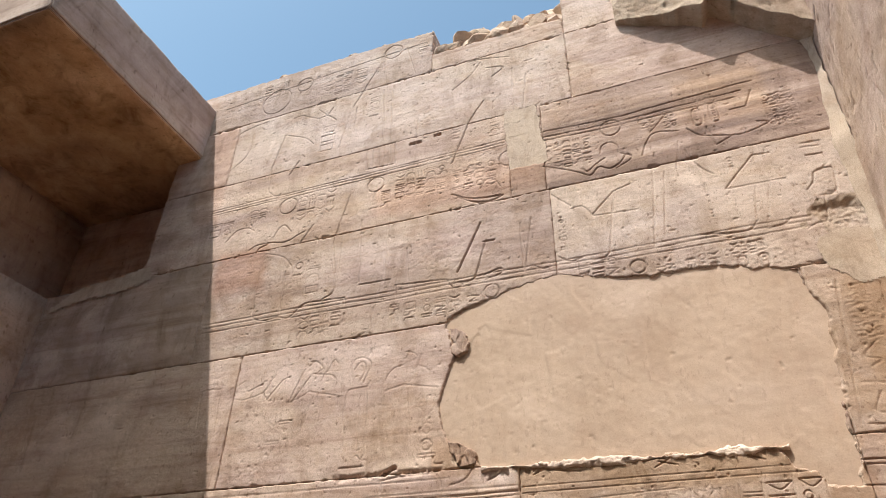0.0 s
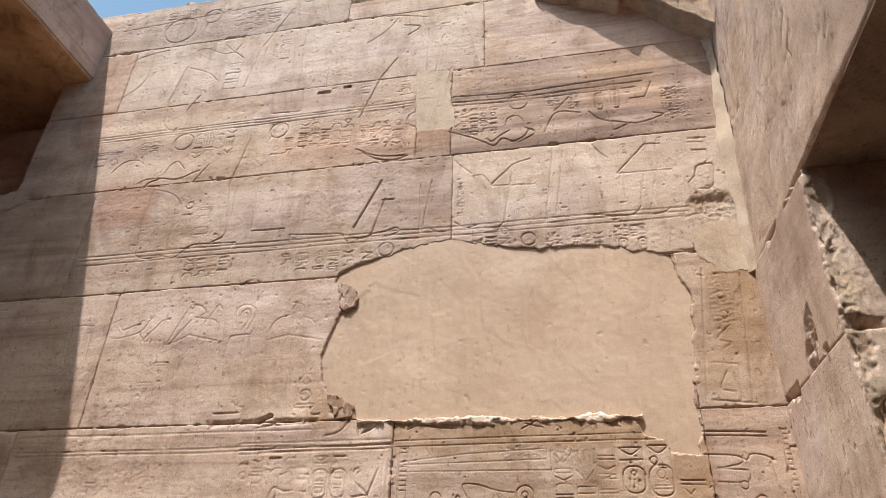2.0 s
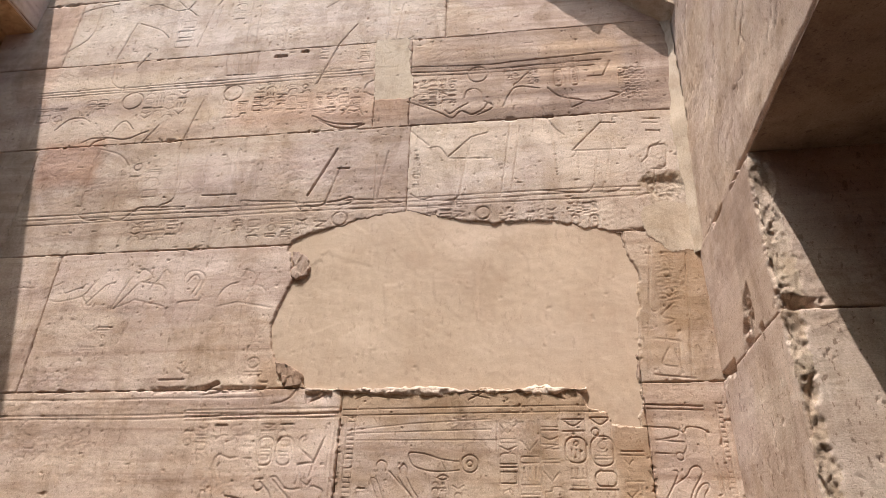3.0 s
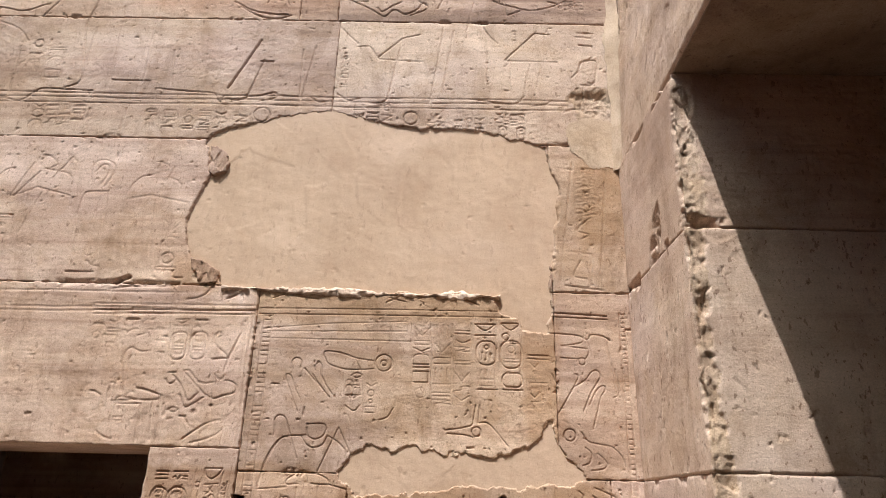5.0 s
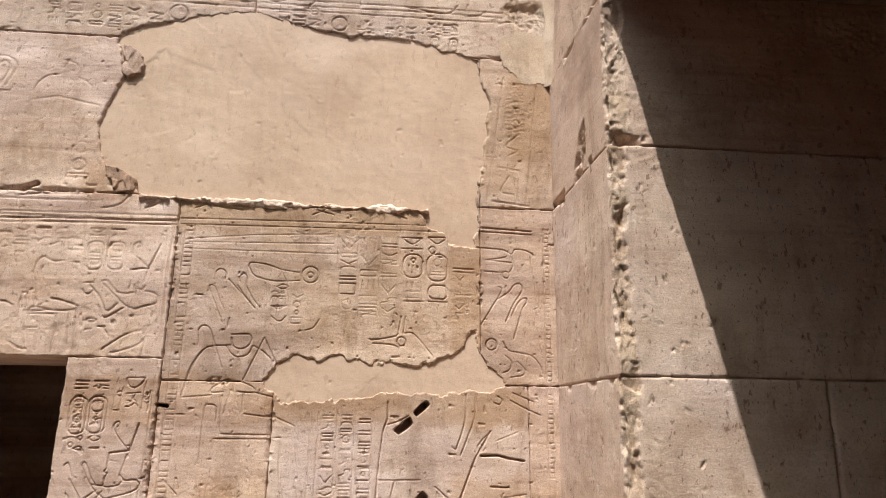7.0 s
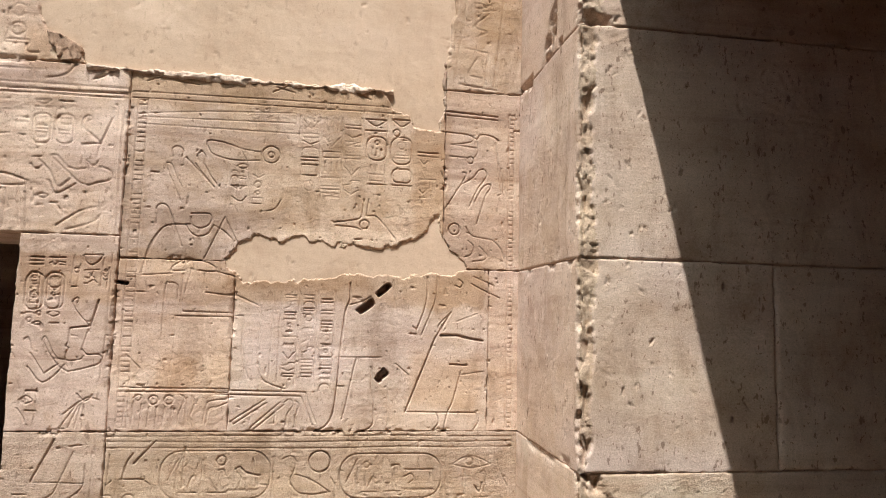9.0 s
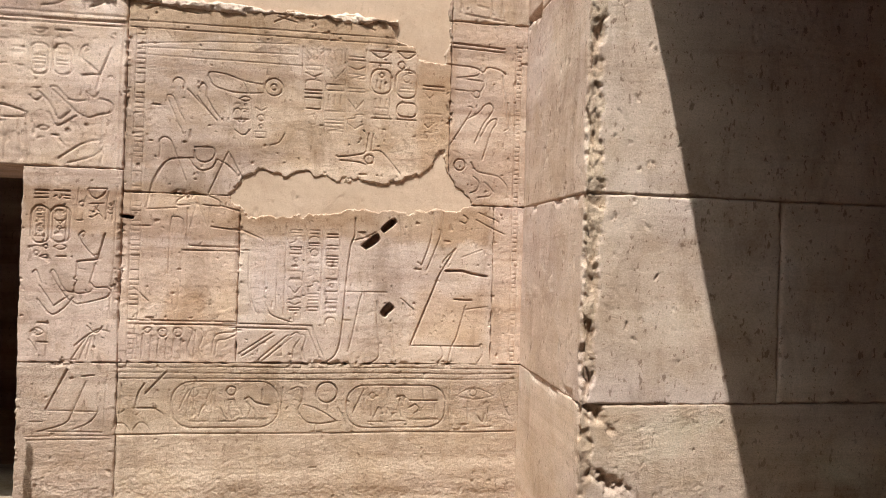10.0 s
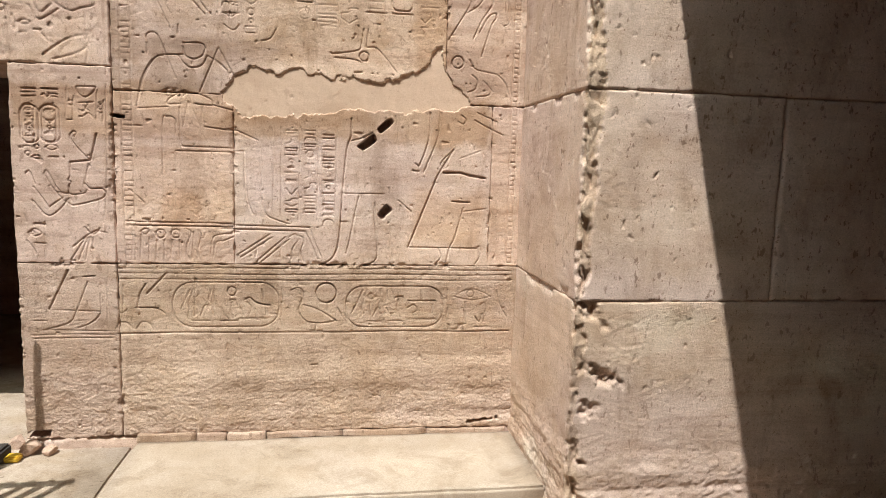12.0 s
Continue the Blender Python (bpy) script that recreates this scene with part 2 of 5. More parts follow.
def slab(name, u0, u1, v0, v1, res, height, place, back=0.25, keep=None, drop=None, fresh=None):
    """A block whose face is a relief. height(U, V): how far the face stands proud. place(U, V, H): to the world.
    keep(U, V): which cells of the face belong to it."""
    nu, nv = max(2, int(round((u1 - u0) / res)) + 1), max(2, int(round((v1 - v0) / res)) + 1)
    U, V = np.meshgrid(np.linspace(u0, u1, nu), np.linspace(v0, v1, nv), indexing="ij")
    H = height(U, V)
    co = [place(U.ravel(), V.ravel(), H.ravel())]
    idx = np.arange(nu * nv).reshape(nu, nv)
    cells = np.stack([idx[:-1, :-1], idx[1:, :-1], idx[1:, 1:], idx[:-1, 1:]], -1)
    if keep is not None:
        cu, cv = (U[:-1, :-1] + U[1:, 1:]) / 2, (V[:-1, :-1] + V[1:, 1:]) / 2
        quads = cells[keep(cu, cv)]
    else:
        cu, cv = (U[:-1, :-1] + U[1:, 1:]) / 2, (V[:-1, :-1] + V[1:, 1:]) / 2
        quads = cells.reshape(-1, 4) if drop is None else cells[~drop(cu, cv)]
        rim = np.concatenate([idx[:, 0], idx[-1, 1:], idx[-2::-1, -1], idx[0, -2:0:-1]])
        ru, rv = U.ravel()[rim], V.ravel()[rim]
        co.append(place(ru, rv, np.full(len(rim), -back)))
        deep = nu * nv + np.arange(len(rim))
        nxt = np.roll(np.arange(len(rim)), -1)
        quads = np.concatenate([quads, np.stack([rim[nxt], rim, deep, deep[nxt]], -1)])
    me = mesh_of(name, np.concatenate(co), quads)
    if fresh is not None:
        mid = np.array([U.ravel(), V.ravel()])[:, np.minimum(quads, nu * nv - 1)[:, :3:2]].mean(-1)
        me["fresh"] = True
        me.polygons.foreach_set("material_index", (fresh(mid[0], mid[1]) > 0.5).astype(np.int32))
    return me


CARVED = []  # strokes on the main wall: points, width, depth


def carve(points, width=0.0065, depth=0.0062):
    pts = np.asarray(points, float)
    low, faint = pts[:, 1].mean() < 3.2, 3.2 < pts[:, 1].mean() < 4.1
    CARVED.append((pts, min(width, (0.0032 if low else 0.0042) + width * 0.18), depth * (1.0 if low else 0.75 if faint else 1.35)))


def apply_strokes(U, V, H, strokes):
    u0, v0 = U[0, 0], V[0, 0]
    du, dv = U[1, 0] - U[0, 0], V[0, 1] - V[0, 0]
    nu, nv = U.shape
    for pts, w, d in strokes:
        lo, hi = pts.min(0) - w, pts.max(0) + w
        if hi[0] < u0 or hi[1] < v0 or lo[0] > U[-1, -1] or lo[1] > V[-1, -1]:
            continue
        w = max(w, 0.9 * du)
        for (ax, ay), (bx, by) in zip(pts[:-1], pts[1:]):
            i0, i1 = int((min(ax, bx) - w - u0) / du), int((max(ax, bx) + w - u0) / du) + 2
            j0, j1 = int((min(ay, by) - w - v0) / dv), int((max(ay, by) + w - v0) / dv) + 2
            i0, j0, i1, j1 = max(i0, 0), max(j0, 0), min(i1, nu), min(j1, nv)
            if i0 >= i1 or j0 >= j1:
                continue
            x, y = U[i0:i1, j0:j1], V[i0:i1, j0:j1]
            ex, ey = bx - ax, by - ay
            t = np.clip(((x - ax) * ex + (y - ay) * ey) / max(ex * ex + ey * ey, 1e-9), 0, 1)
            dist = np.hypot(x - ax - t * ex, y - ay - t * ey)
            worn = np.clip(1.0 + 1.0 * fractal(x * 6 + 3, y * 6 + 8, 2), 0.7, 1.15)
            cut = -d * worn * np.clip(1.5 - 1.5 * dist / w, 0, 1)
            np.minimum(H[i0:i1, j0:j1], cut, out=H[i0:i1, j0:j1])


def inside(U, V, outline, ragged=0.012, freq=15.0):
    """Signed distance to a ragged outline: above 0 within."""
    if outline is PATCH_LOW:
        ragged, freq = 0.016, 18.0
    U = U + ragged * 2 * fractal(U * freq, V * freq, 5, 0.6)
    V = V + ragged * 2 * fractal(U * freq + 40, V * freq + 17, 5, 0.6)
    best, within = np.full(U.shape, 9.0), np.zeros(U.shape, bool)
    for (ax, ay), (bx, by) in zip(outline, outline[1:] + outline[:1]):
        ex, ey = bx - ax, by - ay
        t = np.clip(((U - ax) * ex + (V - ay) * ey) / (ex * ex + ey * ey), 0, 1)
        best = np.minimum(best, np.hypot(U - ax - t * ex, V - ay - t * ey))
        with np.errstate(divide="ignore", invalid="ignore"):
            within ^= ((ay > V) != (by > V)) & (U < (bx - ax) * (V - ay) / (by - ay if by != ay else 1e-9) + ax)
    return np.where(within, best, -best)


def part(name, me, material, parent, label=""):
    ob = new(name, me)
    if not me.materials:
        me.materials.append(material)
        if "fresh" in me:
            me.materials.append(ROUGH)
    ob.parent = parent
    return tagged(ob, label) if label else ob


def from_bm(name, bm, smooth=False):
    me = bpy.data.meshes.new(name)
    bmesh.ops.recalc_face_normals(bm, faces=bm.faces)
    bm.to_mesh(me)
    bm.free()
    if smooth:
        me.polygons.foreach_set("use_smooth", np.ones(len(me.polygons), bool))
    return me


def box(name, x0, x1, y0, y1, z0, z1, bevel=0.0, cuts=0, rough=0.0):
    bm = bmesh.new()
    bmesh.ops.create_cube(bm, size=1)
    for v in bm.verts:
        v.co = Vector((x0 + (v.co.x + 0.5) * (x1 - x0), y0 + (v.co.y + 0.5) * (y1 - y0), z0 + (v.co.z + 0.5) * (z1 - z0)))
    if bevel:
        bmesh.ops.bevel(bm, geom=bm.edges[:], offset=bevel, segments=2, affect="EDGES")
    if cuts:
        bmesh.ops.subdivide_edges(bm, edges=bm.edges[:], cuts=cuts, use_grid_fill=True)
    if rough:
        for v in bm.verts:
            v.co += Vector(noise.noise_vector(v.co * 3.1)) * rough + Vector(noise.noise_vector(v.co * 11)) * rough * 0.4
    return from_bm(name, bm, smooth=bool(rough))


# ---- plan ----
DOOR = (-4.40, -2.66, 2.19)
PIER_Y = -1.0
BEAM_Z = 3.95
PATCH = [(-2.35, 3.11), (-2.41, 3.15), (-2.44, 3.23), (-2.52, 3.26), (-2.60, 3.31), (-2.66, 3.39), (-2.67, 3.50), (-2.66, 3.61), (-2.61, 3.74), (-2.59, 3.81), (-2.56, 3.85), (-2.58, 3.94), (-2.60, 4.04), (-2.63, 4.07), (-2.61, 4.13), (-2.52, 4.17), (-2.39, 4.21), (-2.26, 4.24), (-2.09, 4.28), (-1.92, 4.31), (-1.84, 4.33), (-1.72, 4.29), (-1.57, 4.25), (-1.43, 4.22), (-1.29, 4.21), (-1.17, 4.19), (-1.05, 4.20), (-0.90, 4.19), (-0.72, 4.15), (-0.47, 4.08), (-0.45, 3.93), (-0.39, 3.81), (-0.41, 3.62), (-0.44, 3.36), (-0.46, 3.18), (-0.47, 3.00), (-0.48, 2.89), (-0.61, 2.90), (-0.64, 2.96), (-0.74, 2.99), (-0.78, 3.08), (-0.83, 3.11), (-0.98, 3.12), (-1.14, 3.10), (-1.31, 3.12), (-1.47, 3.10), (-1.66, 3.11), (-1.85, 3.11), (-2.08, 3.11), (-2.20, 3.12)]
PATCH_LOW = [(-1.62, 2.09), (-1.59, 2.13), (-1.53, 2.17), (-1.47, 2.21), (-1.35, 2.19), (-1.23, 2.21), (-1.10, 2.18), (-0.98, 2.18), (-0.85, 2.17), (-0.71, 2.18), (-0.63, 2.22), (-0.55, 2.27), (-0.51, 2.32), (-0.48, 2.37), (-0.46, 2.27), (-0.40, 2.18), (-0.33, 2.09), (-0.47, 2.06), (-0.63, 2.05), (-0.79, 2.05), (-0.91, 2.04), (-1.03, 2.03), (-1.16, 2.01), (-1.34, 1.99), (-1.46, 1.99), (-1.53, 1.98), (-1.58, 2.04)]
PATCH_CORNER = [(-0.29, 4.24), (-0.17, 4.28), (-0.05, 4.27), (0.0, 3.97), (-0.16, 3.98), (-0.28, 4.10)]
PATCH_TOP = [(-2.15, 5.95), (-1.92, 5.94), (-1.87, 5.36), (-2.13, 5.36)]
CHIPS = [((-0.14, 4.40), 0.18, 0.14, 0.022), ((-2.52, 3.97), 0.08, 0.10, 0.010), ((-2.50, 3.19), 0.10, 0.05, 0.02)]


# ---- carving: sunk lines, signs and frames ----
def sweep(points, width=0.0065, depth=0.0062):
    """A smooth carved curve through the points."""
    p = [np.array(q, float) for q in points]
    p = [2 * p[0] - p[1], *p, 2 * p[-1] - p[-2]]
    out = []
    for a, b, c, d in zip(p[:-3], p[1:-2], p[2:-1], p[3:]):
        for t in (0, 0.2, 0.4, 0.6, 0.8):
            out.append(0.5 * (2 * b + (c - a) * t + (2 * a - 5 * b + 4 * c - d) * t * t + (3 * b - a - 3 * c + d) * t ** 3))
    carve(out + [p[-2]], width, depth)


def ring(x, z, r, width=0.010, depth=0.007, squash=1.0):
    carve([(x + r * math.cos(a), z + r * squash * math.sin(a)) for a in np.linspace(0, 2 * math.pi, 22)], width, depth)


SIGNS = random.Random(11)


def sign_block(x0, x1, z0, z1, columns=1, tall=False):
    """Columns of small worn marks: bars, hooks, boxes and rings."""
    step_x = (x1 - x0) / columns
    for c in range(columns):
        a, b = x0 + (c + 0.10) * step_x, x0 + (c + 0.90) * step_x
        if b - a > 0.16:
            a, b = a + 0.02, b - 0.02
        z, w = z1, b - a
        while z > z0 + 0.018:
            h = min(w * SIGNS.choice((0.35, 0.5, 0.8, 0.95)), z - z0)
            h = (z1 - z0) if tall else max(h, 0.016)
            m, kind = z - h / 2, SIGNS.choice("|hnvhz" if tall else "==|oo~bnvbhz")
            mx, d, wd = (a + b) / 2, SIGNS.uniform(0.0025, 0.006), 0.0065
            if tall:
                d, wd = 0.009, 0.010
            if kind == "=":
                carve([(a, m), (b, m)], 0.008, d)
                if h > 0.035:
                    carve([(a, m - 0.018), (b, m - 0.018)], 0.009, d)
            elif kind == "|":
                for f in (0.15, 0.5, 0.85):
                    carve([(a + f * w, m - h * 0.36), (a + f * w, m + h * 0.36)], wd, d)
            elif kind == "o":
                ring(mx, m, min(w, h) * 0.36, wd, d)
            elif kind == "~":
                carve([(a + w * i / 8, m + (0.007 if i % 2 else -0.007)) for i in range(9)], 0.006, d)
            elif kind == "b":
                carve([(a, m - h * 0.36), (a, m + h * 0.36), (b, m + h * 0.36), (b, m - h * 0.36), (a, m - h * 0.36)], wd, d)
            elif kind == "n":
                sweep([(a, m - h * 0.36), (a + w * 0.1, m + h * 0.2), (mx, m + h * 0.36), (b - w * 0.1, m + h * 0.2), (b, m - h * 0.36)], wd, d)
            elif kind == "v":
                carve([(a, m + h * 0.3), (mx, m - h * 0.34), (b, m + h * 0.3)], wd, d)
            elif kind == "h":
                sweep([(a, m - h * 0.3), (mx, m - h * 0.1), (mx, m + h * 0.3), (b, m + h * 0.36), (b, m + h * 0.1)], wd, d)
            else:
                carve([(a, m + h * 0.3), (b, m + h * 0.2), (a + w * 0.2, m - h * 0.3), (b, m - h * 0.32)], wd, d)
            z -= h + 0.008


def cartouche(x0, x1, z0, z1, filled=True):
    r, pts = min(x1 - x0, z1 - z0) * 0.42, []
    for cx, cz, a0 in ((x1 - r, z1 - r, 0), (x0 + r, z1 - r, 90), (x0 + r, z0 + r, 180), (x1 - r, z0 + r, 270)):
        pts += [(cx + r * math.cos(radians(a0 + 15 * i)), cz + r * math.sin(radians(a0 + 15 * i))) for i in range(7)]
    carve(pts + pts[:1], 0.010, 0.007)
    if filled and x1 - x0 > z1 - z0:
        sign_block(x0 + r, x1 - r, z0 + 0.035, z1 - 0.03, 5, True)
    elif filled:
        sign_block(x0 + 0.014, x1 - 0.014, z0 + 0.018, z1 - 0.018, 1)


def level(x0, x1, *heights, width=0.0075, depth=0.0045):
    for z in heights:
        n = max(2, int((x1 - x0) / 0.3))
        carve([(x0 + (x1 - x0) * i / n, z + SIGNS.uniform(-0.004, 0.004)) for i in range(n + 1)], width, depth)


def zigzag(x0, x1, z):
    """A water sign: a fine row of waves."""
    n = int((x1 - x0) / 0.008)
    carve([(x0 + (x1 - x0) * i / n, z + (0.006 if i % 2 else -0.006)) for i in range(n + 1)], 0.005, 0.006)


def ladder(x0, x1, z0, z1):
    for x in (x0, x1):
        carve([(x, z0), (x, z1)], 0.007, 0.005)
    z = z0
    while z < z1:
        carve([(x0, z), (x1, z)], 0.005, 0.004 if SIGNS.random() < 0.75 else 0.001)
        z += 0.026


level(-5.0, -2.17, 5.60, 5.63, 5.66)
level(-4.75, -0.30, 4.37, 4.41, 4.445)
level(-4.70, -2.17, 2.97, 2.945)
level(-4.70, -2.62, 3.07, width=0.007)
level(-2.18, -0.03, 1.155, 1.125, 1.095, width=0.009)
level(-2.18, -0.03, 0.80, width=0.013, depth=0.009)
level(-2.6, -2.2, 0.775, 0.795, width=0.007)
carve([(-2.165, 0.62), (-2.175, 1.6), (-2.165, 2.3), (-2.175, 3.0)], 0.007, 0.008)
ladder(-2.125, -2.075, 1.2, 2.95)
ladder(-0.062, -0.030, 1.2, 3.0)
# jamb column
carve([(-2.197, 2.104), (-2.203, 1.674), (-2.219, 1.424)], width=0.006, depth=0.004)
carve([(-2.247, 1.503), (-2.252, 1.432)], width=0.005, depth=0.003)
cartouche(-2.599, -2.544, 1.798, 1.993)
cartouche(-2.506, -2.440, 1.805, 1.994)
carve([(-2.595, 2.068), (-2.532, 2.069)], width=0.012, depth=0.008)
carve([(-2.596, 2.049), (-2.533, 2.052)])
carve([(-2.597, 2.029), (-2.534, 2.032)])
carve([(-2.503, 2.070), (-2.429, 2.071)], width=0.012, depth=0.009)
sweep([(-2.504, 2.039), (-2.491, 2.045), (-2.481, 2.029), (-2.464, 2.047)])
carve([(-2.454, 2.047), (-2.427, 2.045)])
carve([(-2.454, 2.033), (-2.428, 2.031)])
sign_block(-2.608, -2.553, 1.727, 1.785, 1)
ring(-2.537, 1.779, 0.011)
sweep([(-2.497, 1.777), (-2.470, 1.792), (-2.435, 1.779), (-2.466, 1.764), (-2.497, 1.777)])
sweep([(-2.566, 1.726), (-2.539, 1.736), (-2.521, 1.728), (-2.540, 1.719), (-2.566, 1.726)])
carve([(-2.478, 1.729), (-2.437, 1.730)], width=0.012, depth=0.009)
carve([(-2.383, 2.089), (-2.395, 1.926)], width=0.005, depth=0.004)
carve([(-2.353, 2.040), (-2.363, 1.921)])
carve([(-2.390, 1.920), (-2.360, 1.921)])
ring(-2.370, 2.006, 0.013)
sweep([(-2.341, 2.083), (-2.331, 2.055), (-2.299, 2.037), (-2.264, 2.058), (-2.246, 2.087)], width=0.01, depth=0.008)
carve([(-2.338, 2.089), (-2.246, 2.090)])
carve([(-2.333, 2.007), (-2.260, 2.013)])
sweep([(-2.306, 1.994), (-2.302, 1.972), (-2.316, 1.960)])
sweep([(-2.287, 2.004), (-2.296, 1.981), (-2.280, 1.967)])
carve([(-2.329, 1.971), (-2.313, 1.969)])
carve([(-2.327, 1.940), (-2.314, 1.940)], width=0.012, depth=0.009)
sweep([(-2.303, 1.946), (-2.286, 1.958), (-2.268, 1.942)])
carve([(-2.239, 2.074), (-2.249, 1.926)])
carve([(-2.211, 2.024), (-2.217, 1.918)])
sign_block(-2.241, -2.214, 1.927, 2.017, 1)
carve([(-2.249, 1.854), (-2.284, 1.718), (-2.379, 1.706)], width=0.013, depth=0.01)
sweep([(-2.284, 1.718), (-2.336, 1.771), (-2.367, 1.813), (-2.377, 1.841), (-2.360, 1.862), (-2.346, 1.854), (-2.355, 1.836)])
carve([(-2.379, 1.706), (-2.382, 1.634)])
carve([(-2.290, 1.700), (-2.315, 1.598)], width=0.006, depth=0.004)
sweep([(-2.382, 1.634), (-2.394, 1.613), (-2.380, 1.605), (-2.392, 1.579)])
carve([(-2.372, 1.669), (-2.340, 1.664)], width=0.005, depth=0.003)
carve([(-2.453, 1.551), (-2.394, 1.544), (-2.372, 1.538)])
sweep([(-2.386, 1.593), (-2.393, 1.546)])
sweep([(-2.315, 1.598), (-2.289, 1.572), (-2.234, 1.574), (-2.212, 1.551)], width=0.01, depth=0.008)
sweep([(-2.212, 1.551), (-2.235, 1.521), (-2.319, 1.495), (-2.374, 1.483)], width=0.009, depth=0.007)
sweep([(-2.374, 1.483), (-2.414, 1.505), (-2.443, 1.537), (-2.473, 1.579), (-2.508, 1.642)])
sweep([(-2.508, 1.642), (-2.497, 1.660), (-2.477, 1.631), (-2.457, 1.586), (-2.426, 1.546)])
sweep([(-2.366, 1.538), (-2.317, 1.548), (-2.303, 1.566)])
carve([(-2.559, 1.577), (-2.489, 1.472), (-2.422, 1.523)])
sweep([(-2.568, 1.508), (-2.501, 1.430), (-2.443, 1.458), (-2.395, 1.517)])
sweep([(-2.594, 1.643), (-2.577, 1.654), (-2.553, 1.592)])
carve([(-2.563, 1.386), (-2.511, 1.383)], width=0.014, depth=0.01)
carve([(-2.511, 1.380), (-2.521, 1.212)], width=0.005, depth=0.004)
sweep([(-2.597, 1.338), (-2.564, 1.359), (-2.532, 1.336), (-2.565, 1.321), (-2.597, 1.338)])
ring(-2.575, 1.338, 0.008)
carve([(-2.562, 1.286), (-2.513, 1.283)], width=0.01, depth=0.008)
sweep([(-2.604, 1.300), (-2.574, 1.256), (-2.564, 1.227)])
sweep([(-2.382, 1.267), (-2.325, 1.318), (-2.269, 1.355)])
carve([(-2.320, 1.318), (-2.396, 1.198)], width=0.005, depth=0.005)
carve([(-2.309, 1.318), (-2.357, 1.199)], width=0.005, depth=0.004)
carve([(-2.298, 1.319), (-2.324, 1.199)], width=0.005, depth=0.004)
carve([(-2.284, 1.319), (-2.285, 1.199)], width=0.005, depth=0.004)
sweep([(-2.269, 1.355), (-2.214, 1.341)])
sweep([(-2.323, 1.372), (-2.283, 1.334), (-2.246, 1.364)])
# long tunic above the offering table
sweep([(-1.961, 2.245), (-2.002, 2.170), (-2.031, 2.083), (-2.048, 1.991)], width=0.007, depth=0.006)
carve([(-2.048, 1.991), (-1.895, 2.006)])
sweep([(-1.894, 2.046), (-1.860, 2.068), (-1.831, 2.086), (-1.803, 2.088), (-1.793, 2.059)])
sweep([(-1.793, 2.059), (-1.782, 2.022), (-1.799, 2.036)])
sweep([(-1.775, 2.080), (-1.733, 2.074), (-1.677, 2.047), (-1.674, 2.024)])
carve([(-1.674, 2.024), (-1.572, 1.999)])
sweep([(-1.894, 2.046), (-1.897, 2.020), (-1.833, 2.023)])
sweep([(-1.762, 2.026), (-1.720, 2.022), (-1.674, 2.021)])
carve([(-1.796, 2.036), (-1.826, 1.904)], width=0.005, depth=0.004)
carve([(-1.790, 2.036), (-1.722, 1.864), (-1.667, 1.748)], width=0.005, depth=0.003)
sweep([(-1.839, 2.005), (-1.841, 1.860), (-1.831, 1.805)])
carve([(-1.831, 1.805), (-1.574, 1.802)])
carve([(-1.866, 1.780), (-1.574, 1.781)])
carve([(-1.866, 1.780), (-1.879, 1.415)], width=0.005, depth=0.003)
carve([(-1.726, 2.022), (-1.733, 1.908)], width=0.005, depth=0.003)
carve([(-1.716, 1.909), (-1.573, 1.893)], width=0.01, depth=0.008)
sweep([(-1.930, 1.652), (-1.924, 1.930), (-1.904, 1.954), (-1.882, 1.955), (-1.862, 1.935), (-1.858, 1.874)])
carve([(-2.098, 1.574), (-2.027, 1.507)])
carve([(-2.128, 1.404), (-1.578, 1.401)])
carve([(-2.086, 1.384), (-1.578, 1.383)], width=0.01, depth=0.008)
carve([(-2.086, 1.384), (-2.094, 1.201)])
sweep([(-2.048, 1.352), (-2.028, 1.367), (-2.005, 1.361), (-2.023, 1.337), (-2.048, 1.352)])
carve([(-2.045, 1.337), (-2.052, 1.201)])
carve([(-2.006, 1.322), (-2.009, 1.201)])
ring(-1.949, 1.341, 0.023)
carve([(-1.967, 1.308), (-1.975, 1.202)])
carve([(-1.930, 1.308), (-1.932, 1.202)])
ring(-1.872, 1.342, 0.023)
carve([(-1.890, 1.309), (-1.898, 1.202)])
carve([(-1.852, 1.309), (-1.854, 1.202)])
sweep([(-1.817, 1.370), (-1.794, 1.349), (-1.819, 1.264), (-1.805, 1.203)])
sweep([(-1.753, 1.362), (-1.742, 1.326), (-1.761, 1.249), (-1.747, 1.203)])
carve([(-1.779, 1.356), (-1.788, 1.203)])
sweep([(-1.578, 1.346), (-1.628, 1.343), (-1.678, 1.327), (-1.691, 1.265), (-1.697, 1.216)])
sweep([(-1.579, 1.328), (-1.629, 1.306), (-1.667, 1.296), (-1.680, 1.219)])
# plumed crown, winged disc and columns of signs
sweep([(-2.053, 2.002), (-2.023, 2.136), (-1.987, 2.212), (-1.955, 2.249), (-1.917, 2.266), (-1.819, 2.274)])
sweep([(-1.816, 2.314), (-1.806, 2.271), (-1.765, 2.253), (-1.722, 2.273), (-1.707, 2.310)])
sweep([(-1.707, 2.310), (-1.727, 2.334), (-1.818, 2.332)])
sweep([(-1.842, 2.270), (-1.815, 2.231), (-1.777, 2.210), (-1.724, 2.224), (-1.698, 2.273)])
carve([(-1.640, 2.318), (-1.737, 2.090)], width=0.008, depth=0.006)
sweep([(-1.640, 2.318), (-1.597, 2.235), (-1.563, 2.175)])
sweep([(-1.698, 2.273), (-1.644, 2.244), (-1.601, 2.205)])
sweep([(-1.993, 2.335), (-1.995, 2.359), (-1.973, 2.378), (-1.942, 2.367), (-1.927, 2.336)])
carve([(-1.927, 2.336), (-1.856, 2.154)])
